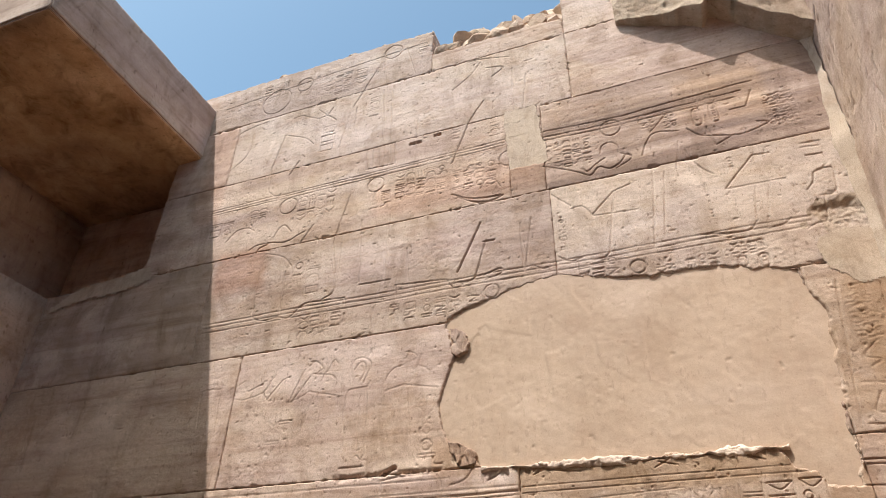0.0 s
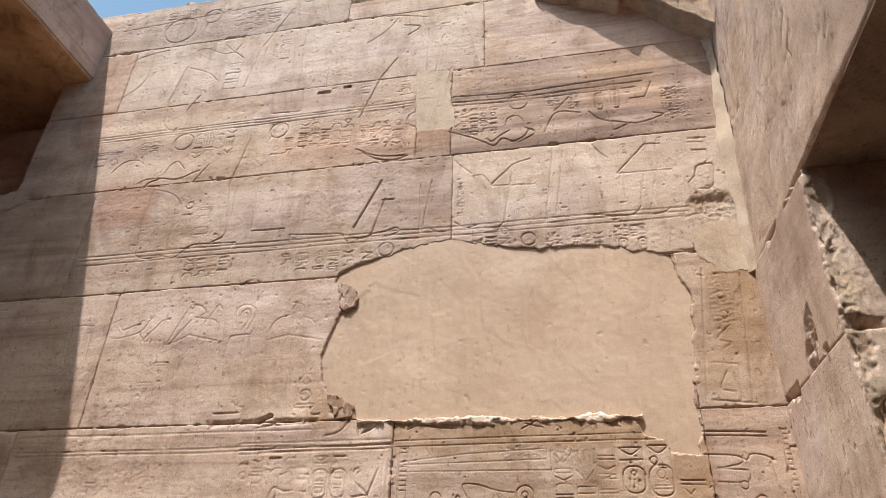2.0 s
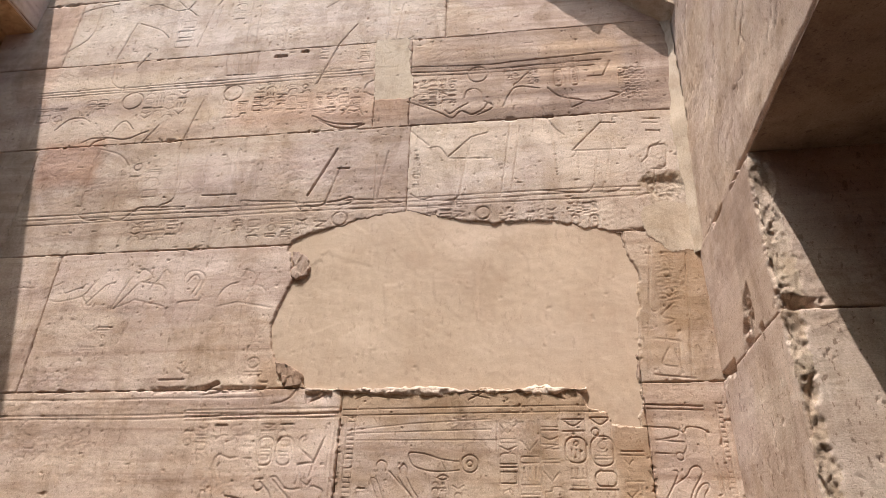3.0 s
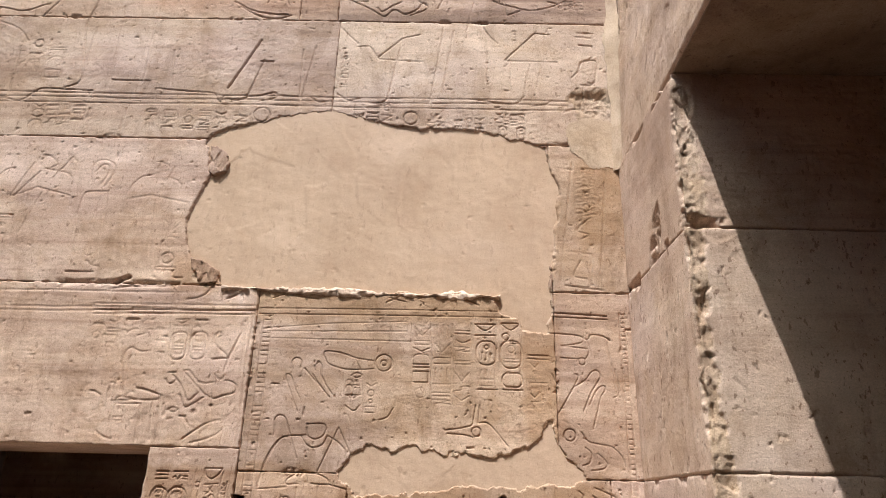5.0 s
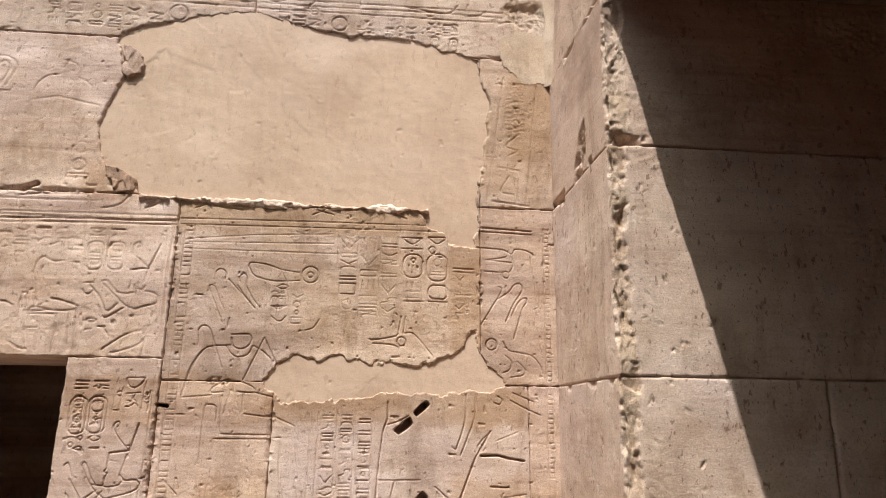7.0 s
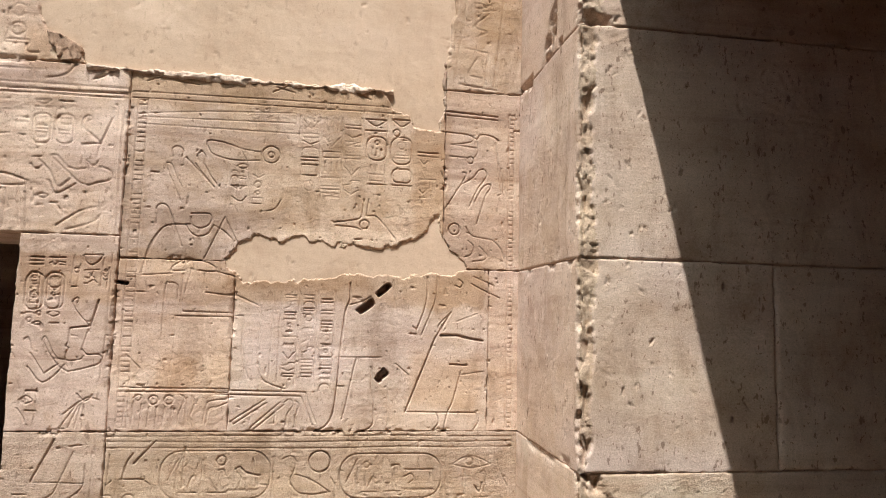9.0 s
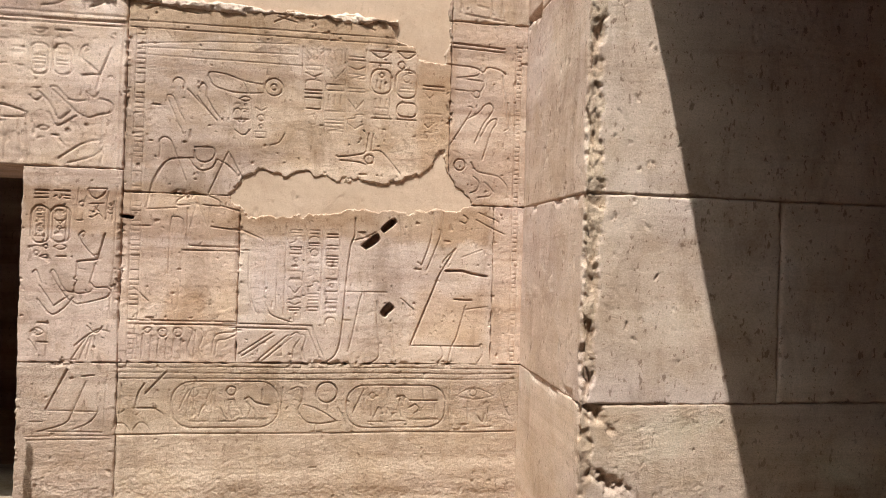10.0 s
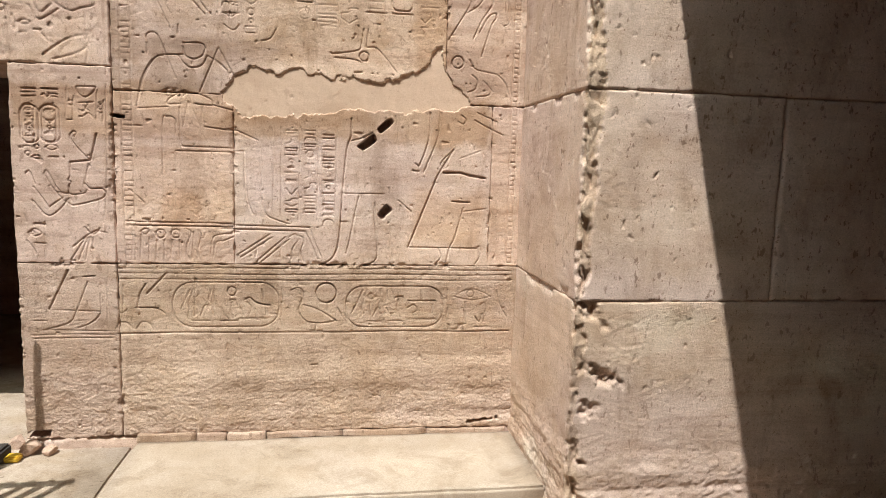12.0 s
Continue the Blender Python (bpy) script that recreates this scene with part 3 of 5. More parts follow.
carve([(-1.992, 2.328), (-1.992, 2.267)])
sweep([(-1.963, 2.587), (-1.959, 2.603), (-1.933, 2.594), (-1.902, 2.525), (-1.876, 2.478)])
carve([(-1.963, 2.587), (-1.878, 2.399)])
sweep([(-1.928, 2.636), (-1.935, 2.677), (-1.912, 2.698), (-1.879, 2.679), (-1.882, 2.637)])
carve([(-1.860, 2.638), (-1.708, 2.482)])
sweep([(-1.797, 2.624), (-1.803, 2.656), (-1.780, 2.673), (-1.762, 2.650), (-1.765, 2.608)])
sweep([(-1.765, 2.608), (-1.729, 2.545), (-1.694, 2.499)])
sweep([(-1.811, 2.607), (-1.776, 2.560), (-1.735, 2.513)])
sweep([(-1.758, 2.716), (-1.745, 2.739), (-1.666, 2.732), (-1.569, 2.702), (-1.474, 2.689)])
sweep([(-1.758, 2.716), (-1.723, 2.665), (-1.627, 2.638), (-1.534, 2.638), (-1.471, 2.643)])
carve([(-1.575, 2.695), (-1.539, 2.631)])
ring(-1.413, 2.678, 0.047)
ring(-1.413, 2.678, 0.016)
sweep([(-1.594, 2.604), (-1.563, 2.618), (-1.531, 2.606), (-1.562, 2.592), (-1.594, 2.604)])
sign_block(-1.623, -1.538, 2.516, 2.580, 2)
carve([(-1.617, 2.494), (-1.539, 2.496)])
sweep([(-1.611, 2.494), (-1.578, 2.476), (-1.546, 2.496)])
carve([(-1.641, 2.612), (-1.633, 2.500)], width=0.005, depth=0.003)
carve([(-1.538, 2.615), (-1.520, 2.440)], width=0.005, depth=0.003)
sign_block(-1.513, -1.440, 2.394, 2.568, 1)
sweep([(-1.612, 2.437), (-1.580, 2.413), (-1.555, 2.414), (-1.535, 2.439)])
sweep([(-1.422, 2.363), (-1.377, 2.380), (-1.348, 2.428)])
carve([(-2.158, 2.986), (-1.397, 2.992), (-0.741, 2.994)], width=0.006, depth=0.004)
carve([(-2.155, 2.952), (-0.939, 2.959), (-0.641, 2.959)], width=0.006, depth=0.004)
carve([(-2.102, 2.868), (-1.742, 2.901), (-1.296, 2.921)], width=0.005, depth=0.003)
carve([(-2.100, 2.848), (-1.293, 2.864)], width=0.005, depth=0.003)
carve([(-2.096, 2.809), (-1.258, 2.805)], width=0.005, depth=0.003)
carve([(-1.263, 2.912), (-1.261, 2.738)], width=0.005, depth=0.004)
carve([(-1.153, 2.910), (-1.139, 2.449)], width=0.005, depth=0.004)
carve([(-1.029, 2.914), (-1.019, 2.452)], width=0.005, depth=0.004)
carve([(-0.918, 2.918), (-0.920, 2.750)], width=0.005, depth=0.004)
carve([(-0.780, 2.906), (-0.782, 2.523)], width=0.005, depth=0.004)
carve([(-0.630, 2.895), (-0.643, 2.527)], width=0.005, depth=0.004)
sign_block(-1.257, -1.147, 2.475, 2.906, 1)
sign_block(-1.144, -1.026, 2.452, 2.917, 1)
sign_block(-1.023, -0.918, 2.455, 2.914, 1)
carve([(-0.898, 2.916), (-0.780, 2.917)])
sweep([(-0.898, 2.912), (-0.838, 2.880), (-0.780, 2.917)])
carve([(-0.897, 2.851), (-0.778, 2.852)])
carve([(-0.747, 2.925), (-0.634, 2.925)])
sweep([(-0.747, 2.921), (-0.693, 2.886), (-0.634, 2.925)])
ring(-0.722, 2.847, 0.020)
cartouche(-0.889, -0.775, 2.681, 2.818)
cartouche(-0.752, -0.631, 2.665, 2.822)
sign_block(-0.885, -0.779, 2.556, 2.658, 1)
cartouche(-0.742, -0.630, 2.560, 2.639)
carve([(-0.879, 2.543), (-0.772, 2.543)])
carve([(-0.740, 2.544), (-0.630, 2.544)])
carve([(-0.596, 2.743), (-0.480, 2.740)], width=0.01, depth=0.008)
carve([(-0.596, 2.723), (-0.480, 2.717)])
sign_block(-0.586, -0.533, 2.622, 2.704, 1)
sign_block(-0.588, -0.490, 2.466, 2.594, 2)
sweep([(-1.062, 2.318), (-0.999, 2.326), (-0.921, 2.343), (-0.906, 2.360)])
carve([(-0.892, 2.456), (-0.905, 2.353)])
carve([(-0.867, 2.456), (-0.877, 2.360)])
sweep([(-0.877, 2.360), (-0.826, 2.361), (-0.778, 2.315), (-0.713, 2.238)])
sweep([(-1.045, 2.300), (-0.951, 2.295), (-0.903, 2.281)])
ring(-0.888, 2.313, 0.025)
carve([(-2.087, 3.049), (-2.026, 3.072), (-1.977, 3.061)])
carve([(-1.401, 3.064), (-1.302, 3.040)])
sweep([(-1.416, 3.036), (-1.353, 3.066), (-1.312, 3.102)])
sweep([(-2.029, 3.106), (-1.962, 3.065), (-1.818, 3.047)])
sweep([(-1.009, 3.080), (-0.925, 3.049), (-0.875, 3.030)])
# narrow strip beside the corner
carve([(-0.484, 2.997), (-0.135, 2.982)], width=0.012, depth=0.009)
carve([(-0.484, 2.972), (-0.135, 2.961)])
sweep([(-0.474, 2.873), (-0.390, 2.869), (-0.306, 2.862), (-0.256, 2.839), (-0.232, 2.868), (-0.171, 2.863), (-0.121, 2.837)], width=0.009, depth=0.008)
sweep([(-0.272, 2.863), (-0.290, 2.821), (-0.407, 2.800)])
carve([(-0.407, 2.800), (-0.257, 2.788)])
sweep([(-0.256, 2.833), (-0.247, 2.772), (-0.274, 2.720)])
carve([(-0.414, 2.732), (-0.308, 2.726)])
ring(-0.291, 2.713, 0.020)
carve([(-0.145, 2.826), (-0.105, 2.525)])
sweep([(-0.108, 2.675), (-0.094, 2.542), (-0.125, 2.515)])
sweep([(-0.435, 2.419), (-0.375, 2.518), (-0.325, 2.602), (-0.315, 2.635), (-0.335, 2.641)])
sweep([(-0.342, 2.568), (-0.276, 2.610), (-0.242, 2.654), (-0.208, 2.662), (-0.192, 2.632), (-0.216, 2.588), (-0.250, 2.538), (-0.294, 2.438)])
sweep([(-0.261, 2.472), (-0.217, 2.555), (-0.177, 2.579), (-0.170, 2.556), (-0.194, 2.523)])
carve([(-0.194, 2.523), (-0.247, 2.343)])
sweep([(-0.312, 2.325), (-0.280, 2.278), (-0.215, 2.263), (-0.150, 2.249), (-0.103, 2.202), (-0.088, 2.155)])
sweep([(-0.297, 2.246), (-0.265, 2.215), (-0.275, 2.168), (-0.314, 2.151)])
sweep([(-0.232, 2.216), (-0.185, 2.169), (-0.201, 2.138), (-0.266, 2.127)])
ring(-0.377, 2.308, 0.032)
sweep([(-0.458, 2.274), (-0.403, 2.181), (-0.330, 2.089)], width=0.01, depth=0.009)
# kneeling panel
carve([(-3.129, 2.957), (-2.679, 2.962), (-2.188, 2.968)], width=0.012, depth=0.009)
carve([(-3.135, 2.993), (-2.653, 2.996), (-2.191, 2.998)], width=0.006, depth=0.004)
carve([(-3.125, 2.931), (-2.216, 2.947)])
carve([(-2.187, 2.965), (-2.196, 2.708), (-2.189, 2.299), (-2.193, 2.154)], width=0.008, depth=0.006)
carve([(-2.221, 2.937), (-2.220, 2.178)], width=0.005, depth=0.003)
carve([(-2.249, 2.830), (-2.300, 2.688), (-2.393, 2.679)], width=0.012, depth=0.009)
sweep([(-2.300, 2.688), (-2.351, 2.735), (-2.389, 2.766), (-2.395, 2.815), (-2.373, 2.838), (-2.356, 2.819), (-2.372, 2.806)])
carve([(-2.300, 2.688), (-2.315, 2.608)])
sweep([(-2.393, 2.679), (-2.384, 2.606), (-2.392, 2.574)])
sweep([(-2.364, 2.591), (-2.340, 2.569), (-2.319, 2.570), (-2.307, 2.592)])
sweep([(-2.303, 2.561), (-2.263, 2.552), (-2.234, 2.531), (-2.241, 2.493), (-2.299, 2.476), (-2.348, 2.456)], width=0.008, depth=0.007)
sweep([(-2.348, 2.456), (-2.404, 2.479), (-2.455, 2.525), (-2.505, 2.571), (-2.539, 2.601)])
sweep([(-2.540, 2.611), (-2.510, 2.608), (-2.476, 2.571), (-2.427, 2.541), (-2.368, 2.549)])
sweep([(-2.441, 2.488), (-2.494, 2.443), (-2.532, 2.507), (-2.568, 2.553), (-2.602, 2.583)])
sweep([(-2.408, 2.464), (-2.502, 2.409), (-2.546, 2.476)])
sweep([(-2.638, 2.560), (-2.619, 2.536), (-2.596, 2.537), (-2.578, 2.559)])
carve([(-2.628, 2.598), (-2.584, 2.600)])
carve([(-2.283, 2.467), (-2.282, 2.328)], width=0.005, depth=0.004)
carve([(-2.368, 2.480), (-2.347, 2.332)], width=0.005, depth=0.004)
sweep([(-2.491, 2.238), (-2.437, 2.279), (-2.384, 2.316), (-2.344, 2.333)], width=0.009, depth=0.008)
sweep([(-2.444, 2.218), (-2.388, 2.234), (-2.318, 2.260), (-2.278, 2.297), (-2.275, 2.343)], width=0.008, depth=0.006)
sweep([(-2.276, 2.282), (-2.282, 2.206)])
carve([(-2.304, 2.197), (-2.281, 2.197)])
sweep([(-2.350, 2.332), (-2.298, 2.343)])
cartouche(-2.643, -2.554, 2.671, 2.832)
cartouche(-2.531, -2.438, 2.674, 2.833)
sweep([(-2.640, 2.897), (-2.601, 2.882), (-2.567, 2.900)])
carve([(-2.640, 2.904), (-2.565, 2.907)])
carve([(-2.522, 2.905), (-2.452, 2.905)], width=0.01, depth=0.008)
carve([(-2.636, 2.868), (-2.563, 2.867)])
sweep([(-2.519, 2.859), (-2.506, 2.873), (-2.492, 2.860)])
sign_block(-3.119, -3.046, 2.775, 2.895, 1)
sign_block(-3.036, -2.957, 2.667, 2.899, 1)
carve([(-2.978, 2.907), (-2.967, 2.762)], width=0.005, depth=0.004)
sign_block(-2.932, -2.837, 2.809, 2.896, 2)
carve([(-2.924, 2.903), (-2.852, 2.902)], width=0.011, depth=0.009)
sign_block(-2.834, -2.759, 2.786, 2.906, 1)
sign_block(-2.756, -2.664, 2.773, 2.909, 1)
carve([(-2.678, 2.912), (-2.646, 2.661)], width=0.005, depth=0.004)
carve([(-2.762, 2.909), (-2.750, 2.786)], width=0.005, depth=0.004)
sweep([(-2.867, 2.467), (-2.897, 2.622), (-2.895, 2.701), (-2.871, 2.734), (-2.840, 2.725), (-2.808, 2.713), (-2.758, 2.718)], width=0.008, depth=0.007)
sweep([(-2.863, 2.686), (-2.867, 2.654), (-2.851, 2.607)])
carve([(-2.857, 2.782), (-2.854, 2.607)])
carve([(-2.945, 2.373), (-2.947, 2.496), (-2.942, 2.533), (-2.919, 2.533)])
carve([(-2.920, 2.435), (-2.665, 2.444)])
carve([(-2.910, 2.423), (-2.764, 2.420)], width=0.01, depth=0.008)
sweep([(-2.792, 2.506), (-2.731, 2.495), (-2.645, 2.467)], width=0.009, depth=0.008)
sweep([(-2.898, 2.441), (-2.872, 2.457), (-2.782, 2.444)])
carve([(-2.652, 2.457), (-2.634, 2.229)])
carve([(-2.687, 2.435), (-2.669, 2.229)])
carve([(-2.750, 2.424), (-2.749, 2.227)])
carve([(-2.911, 2.344), (-2.848, 2.345)])
carve([(-2.909, 2.329), (-2.851, 2.327)], width=0.009, depth=0.007)
carve([(-2.918, 2.527), (-2.892, 2.224)])
carve([(-2.840, 2.406), (-2.829, 2.225)])
sweep([(-3.050, 2.486), (-3.020, 2.481), (-2.989, 2.464)], width=0.009, depth=0.008)
sweep([(-2.970, 2.267), (-2.923, 2.238), (-2.879, 2.230)])
sweep([(-2.599, 2.391), (-2.572, 2.404), (-2.541, 2.392), (-2.569, 2.382), (-2.599, 2.391)])
carve([(-2.592, 2.342), (-2.563, 2.343)])
ring(-2.451, 2.385, 0.009)
carve([(-2.530, 2.359), (-2.492, 2.360)])
sweep([(-2.489, 2.338), (-2.465, 2.308)])
carve([(-3.050, 3.020), (-3.055, 3.086), (-2.972, 3.099), (-2.699, 3.108)])
sweep([(-2.699, 3.108), (-2.663, 3.069), (-2.650, 3.019)])
sweep([(-2.596, 3.028), (-2.507, 3.052), (-2.459, 3.112), (-2.444, 3.163)])
sweep([(-2.366, 3.038), (-2.307, 3.061), (-2.270, 3.096)])
# low block
carve([(-1.602, 1.904), (-1.550, 1.894), (-1.448, 1.850)], width=0.008, depth=0.007)
carve([(-1.565, 1.787), (-1.516, 1.789)])
sweep([(-1.516, 1.789), (-1.514, 1.633), (-1.495, 1.512), (-1.471, 1.452)])
carve([(-1.428, 1.845), (-1.427, 1.544)], width=0.005, depth=0.003)
sweep([(-1.427, 1.544), (-1.406, 1.459), (-1.362, 1.429), (-1.281, 1.403)])
carve([(-1.360, 1.922), (-1.368, 1.439)], width=0.005, depth=0.003)
carve([(-1.322, 1.923), (-1.326, 1.439)], width=0.005, depth=0.004)
carve([(-1.222, 1.927), (-1.233, 1.425)], width=0.005, depth=0.004)
carve([(-1.126, 1.931), (-1.130, 1.427)], width=0.005, depth=0.004)
carve([(-1.030, 1.934), (-1.037, 1.382)], width=0.005, depth=0.004)
sign_block(-1.307, -1.233, 1.441, 1.909, 1)
sign_block(-1.207, -1.136, 1.443, 1.913, 1)
sign_block(-1.108, -1.037, 1.366, 1.916, 1)
carve([(-1.642, 1.394), (-1.257, 1.388), (-1.172, 1.386)])
carve([(-1.643, 1.373), (-1.196, 1.364)], width=0.01, depth=0.008)
sweep([(-1.172, 1.386), (-1.150, 1.318), (-1.110, 1.224)])
sweep([(-1.196, 1.364), (-1.166, 1.302), (-1.135, 1.224)])
carve([(-1.556, 1.230), (-1.383, 1.346)])
carve([(-1.538, 1.217), (-1.371, 1.331)])
carve([(-1.452, 1.199), (-1.302, 1.331)])
carve([(-1.437, 1.187), (-1.281, 1.319)])
sweep([(-1.452, 1.299), (-1.458, 1.221)])
sweep([(-1.323, 1.300), (-1.329, 1.222)])
sweep([(-1.281, 1.332), (-1.251, 1.348), (-1.232, 1.317), (-1.263, 1.270), (-1.269, 1.207)])
sweep([(-1.226, 1.339), (-1.202, 1.317), (-1.220, 1.254), (-1.211, 1.201)])
sweep([(-0.952, 1.982), (-0.951, 1.892), (-0.972, 1.831), (-0.991, 1.646), (-1.007, 1.398), (-1.024, 1.272), (-1.058, 1.209), (-1.119, 1.177)], width=0.013, depth=0.011)
carve([(-0.990, 1.576), (-0.768, 1.578)], width=0.006, depth=0.005)
sweep([(-0.904, 1.571), (-0.922, 1.493), (-0.951, 1.336), (-0.974, 1.241)])
sweep([(-0.823, 1.526), (-0.815, 1.401), (-0.800, 1.275), (-0.808, 1.211), (-0.855, 1.178)], width=0.009, depth=0.008)
carve([(-0.734, 1.434), (-0.723, 1.211)], width=0.005, depth=0.003)
sweep([(-0.957, 1.861), (-0.896, 1.879), (-0.835, 1.911)])
carve([(-0.714, 2.007), (-0.695, 1.840)], width=0.005, depth=0.004)
sweep([(-0.521, 2.030), (-0.524, 1.907), (-0.547, 1.814), (-0.577, 1.735)], width=0.009, depth=0.008)
sweep([(-0.465, 2.032), (-0.474, 1.909), (-0.506, 1.815), (-0.550, 1.705)])
carve([(-0.599, 1.750), (-0.577, 1.735)])
carve([(-0.386, 1.834), (-0.471, 1.691)], width=0.011, depth=0.009)
carve([(-0.471, 1.691), (-0.629, 1.283)], width=0.014, depth=0.012)
carve([(-0.629, 1.283), (-0.231, 1.280)], width=0.008, depth=0.006)
sweep([(-0.386, 1.834), (-0.457, 1.754), (-0.424, 1.730)])
sweep([(-0.395, 1.819), (-0.440, 1.723)])
carve([(-0.439, 1.705), (-0.343, 1.707), (-0.294, 1.693), (-0.203, 1.679)], width=0.026, depth=0.026)
carve([(-0.386, 1.545), (-0.289, 1.541)], width=0.014, depth=0.014)
carve([(-0.320, 1.489), (-0.196, 1.507)])
sweep([(-0.320, 1.511), (-0.364, 1.344), (-0.394, 1.279), (-0.414, 1.181)], width=0.008, depth=0.007)
sweep([(-0.231, 1.280), (-0.219, 1.232), (-0.244, 1.189)])
sweep([(-0.459, 1.278), (-0.441, 1.230), (-0.472, 1.187)])
sweep([(-0.344, 2.022), (-0.321, 2.001), (-0.336, 1.976), (-0.362, 1.987)])
sweep([(-0.273, 2.000), (-0.207, 1.965), (-0.108, 1.922)])
carve([(-0.258, 2.041), (-0.144, 1.993)])
carve([(-0.689, 1.545), (-0.615, 1.483)])
carve([(-0.355, 1.782), (-0.235, 1.830)], width=0.005, depth=0.004)
# frieze signs
cartouche(-1.894, -1.336, 0.833, 1.080, False)
cartouche(-0.972, -0.420, 0.826, 1.060, False)
sweep([(-1.854, 0.931), (-1.823, 1.002), (-1.802, 1.040)])
sweep([(-1.817, 0.877), (-1.806, 0.987), (-1.788, 1.043)])
carve([(-1.779, 1.049), (-1.781, 0.893)], width=0.01, depth=0.008)
sweep([(-1.764, 1.033), (-1.756, 1.018), (-1.774, 0.999)])
sweep([(-1.752, 0.893), (-1.737, 0.940), (-1.719, 0.955), (-1.713, 0.930)], width=0.01, depth=0.008)
carve([(-1.797, 0.868), (-1.708, 0.867)])
sweep([(-1.697, 1.033), (-1.712, 0.987)])
carve([(-1.682, 1.033), (-1.684, 0.892)])
ring(-1.588, 1.030, 0.024, width=0.012, depth=0.01)
sweep([(-1.642, 0.939), (-1.619, 0.892), (-1.604, 0.876)], width=0.01, depth=0.008)
sweep([(-1.588, 0.971), (-1.595, 0.923), (-1.583, 0.876)])
sweep([(-1.603, 0.980), (-1.573, 0.983), (-1.565, 0.955)], width=0.01, depth=0.008)
carve([(-1.649, 0.867), (-1.559, 0.866)])
carve([(-1.544, 0.939), (-1.523, 0.892)])
sweep([(-1.516, 0.986), (-1.492, 0.996), (-1.463, 0.970), (-1.408, 0.954), (-1.387, 0.954)], width=0.012, depth=0.01)
sweep([(-1.508, 0.971), (-1.484, 0.939), (-1.499, 0.891)])
carve([(-1.469, 0.939), (-1.454, 0.891)])
carve([(-1.408, 0.939), (-1.403, 0.897)])
zigzag(-1.553, -1.394, 0.879)
carve([(-1.426, 1.040), (-1.423, 0.986)])
carve([(-1.320, 1.049), (-1.324, 0.842)])
sweep([(-1.272, 1.037), (-1.241, 1.050), (-1.217, 1.043), (-1.207, 1.018), (-1.216, 0.970), (-1.232, 0.928), (-1.216, 0.890), (-1.179, 0.858), (-1.102, 0.851), (-1.024, 0.863)], width=0.008, depth=0.007)
sweep([(-1.204, 0.954), (-1.149, 0.938), (-1.086, 0.905), (-1.024, 0.863)], width=0.01, depth=0.008)
sweep([(-1.133, 0.848), (-1.139, 0.809)])
carve([(-1.163, 0.809), (-1.101, 0.808)])
ring(-1.081, 1.021, 0.056, width=0.013, depth=0.012)
sweep([(-1.018, 0.937), (-0.993, 0.889)])
sweep([(-0.939, 0.905), (-0.909, 0.969), (-0.878, 1.034)])
sweep([(-0.882, 0.888), (-0.877, 0.985)])
ring(-0.830, 1.002, 0.016)
carve([(-0.836, 0.969), (-0.835, 0.888)])
sweep([(-0.819, 0.888), (-0.794, 0.937), (-0.781, 0.927)], width=0.01, depth=0.008)
carve([(-0.850, 0.859), (-0.771, 0.858)])
carve([(-0.742, 1.034), (-0.738, 0.985)])
sweep([(-0.746, 0.936), (-0.717, 0.887)], width=0.01, depth=0.008)
sweep([(-0.677, 0.985), (-0.682, 0.920), (-0.665, 0.880)])
sweep([(-0.693, 0.992), (-0.655, 1.001), (-0.648, 0.969)], width=0.01, depth=0.008)
carve([(-0.735, 0.861), (-0.652, 0.861)])
carve([(-0.622, 0.975), (-0.466, 0.975)], width=0.011, depth=0.009)
carve([(-0.549, 1.034), (-0.548, 0.978)])
sweep([(-0.621, 0.936), (-0.589, 0.952), (-0.569, 0.926), (-0.595, 0.903)], width=0.01, depth=0.008)
zigzag(-0.620, -0.457, 0.869)
carve([(-0.482, 0.952), (-0.484, 0.903)])
carve([(-0.397, 1.044), (-0.401, 0.985)])
carve([(-0.393, 0.935), (-0.397, 0.836)])
sweep([(-0.359, 1.001), (-0.304, 1.034), (-0.245, 1.044), (-0.188, 1.024), (-0.144, 1.001)])
sweep([(-0.359, 1.001), (-0.303, 0.988), (-0.236, 0.981), (-0.144, 1.001)])
ring(-0.264, 1.018, 0.020, width=0.009, depth=0.008)
carve([(-0.295, 0.968), (-0.291, 0.852)], width=0.01, depth=0.008)
carve([(-0.317, 0.935), (-0.268, 0.935)])
sweep([(-0.233, 0.885), (-0.205, 0.851), (-0.193, 0.901)], width=0.01, depth=0.008)
sweep([(-0.202, 0.951), (-0.182, 0.965), (-0.171, 0.935), (-0.181, 0.851)])
carve([(-0.237, 0.824), (-0.157, 0.824)])
sweep([(-0.112, 1.034), (-0.085, 0.951), (-0.048, 0.884)])
sweep([(-2.144, 1.064), (-2.149, 0.895)])
sweep([(-2.184, 0.941), (-2.157, 0.910), (-2.128, 0.932)])
sweep([(-2.188, 0.827), (-2.167, 0.858), (-2.130, 0.858), (-2.102, 0.826)])
sweep([(-2.082, 0.826), (-2.058, 0.860), (-2.024, 0.860), (-2.001, 0.826)])
sweep([(-2.076, 0.941), (-2.060, 1.018), (-2.030, 1.070)], width=0.01, depth=0.008)
carve([(-2.025, 1.018), (-1.922, 1.132)], width=0.013, depth=0.01)
carve([(-2.085, 0.941), (-1.970, 0.940)], width=0.01, depth=0.008)
sweep([(-1.993, 0.941), (-1.956, 0.925), (-1.936, 0.909)])
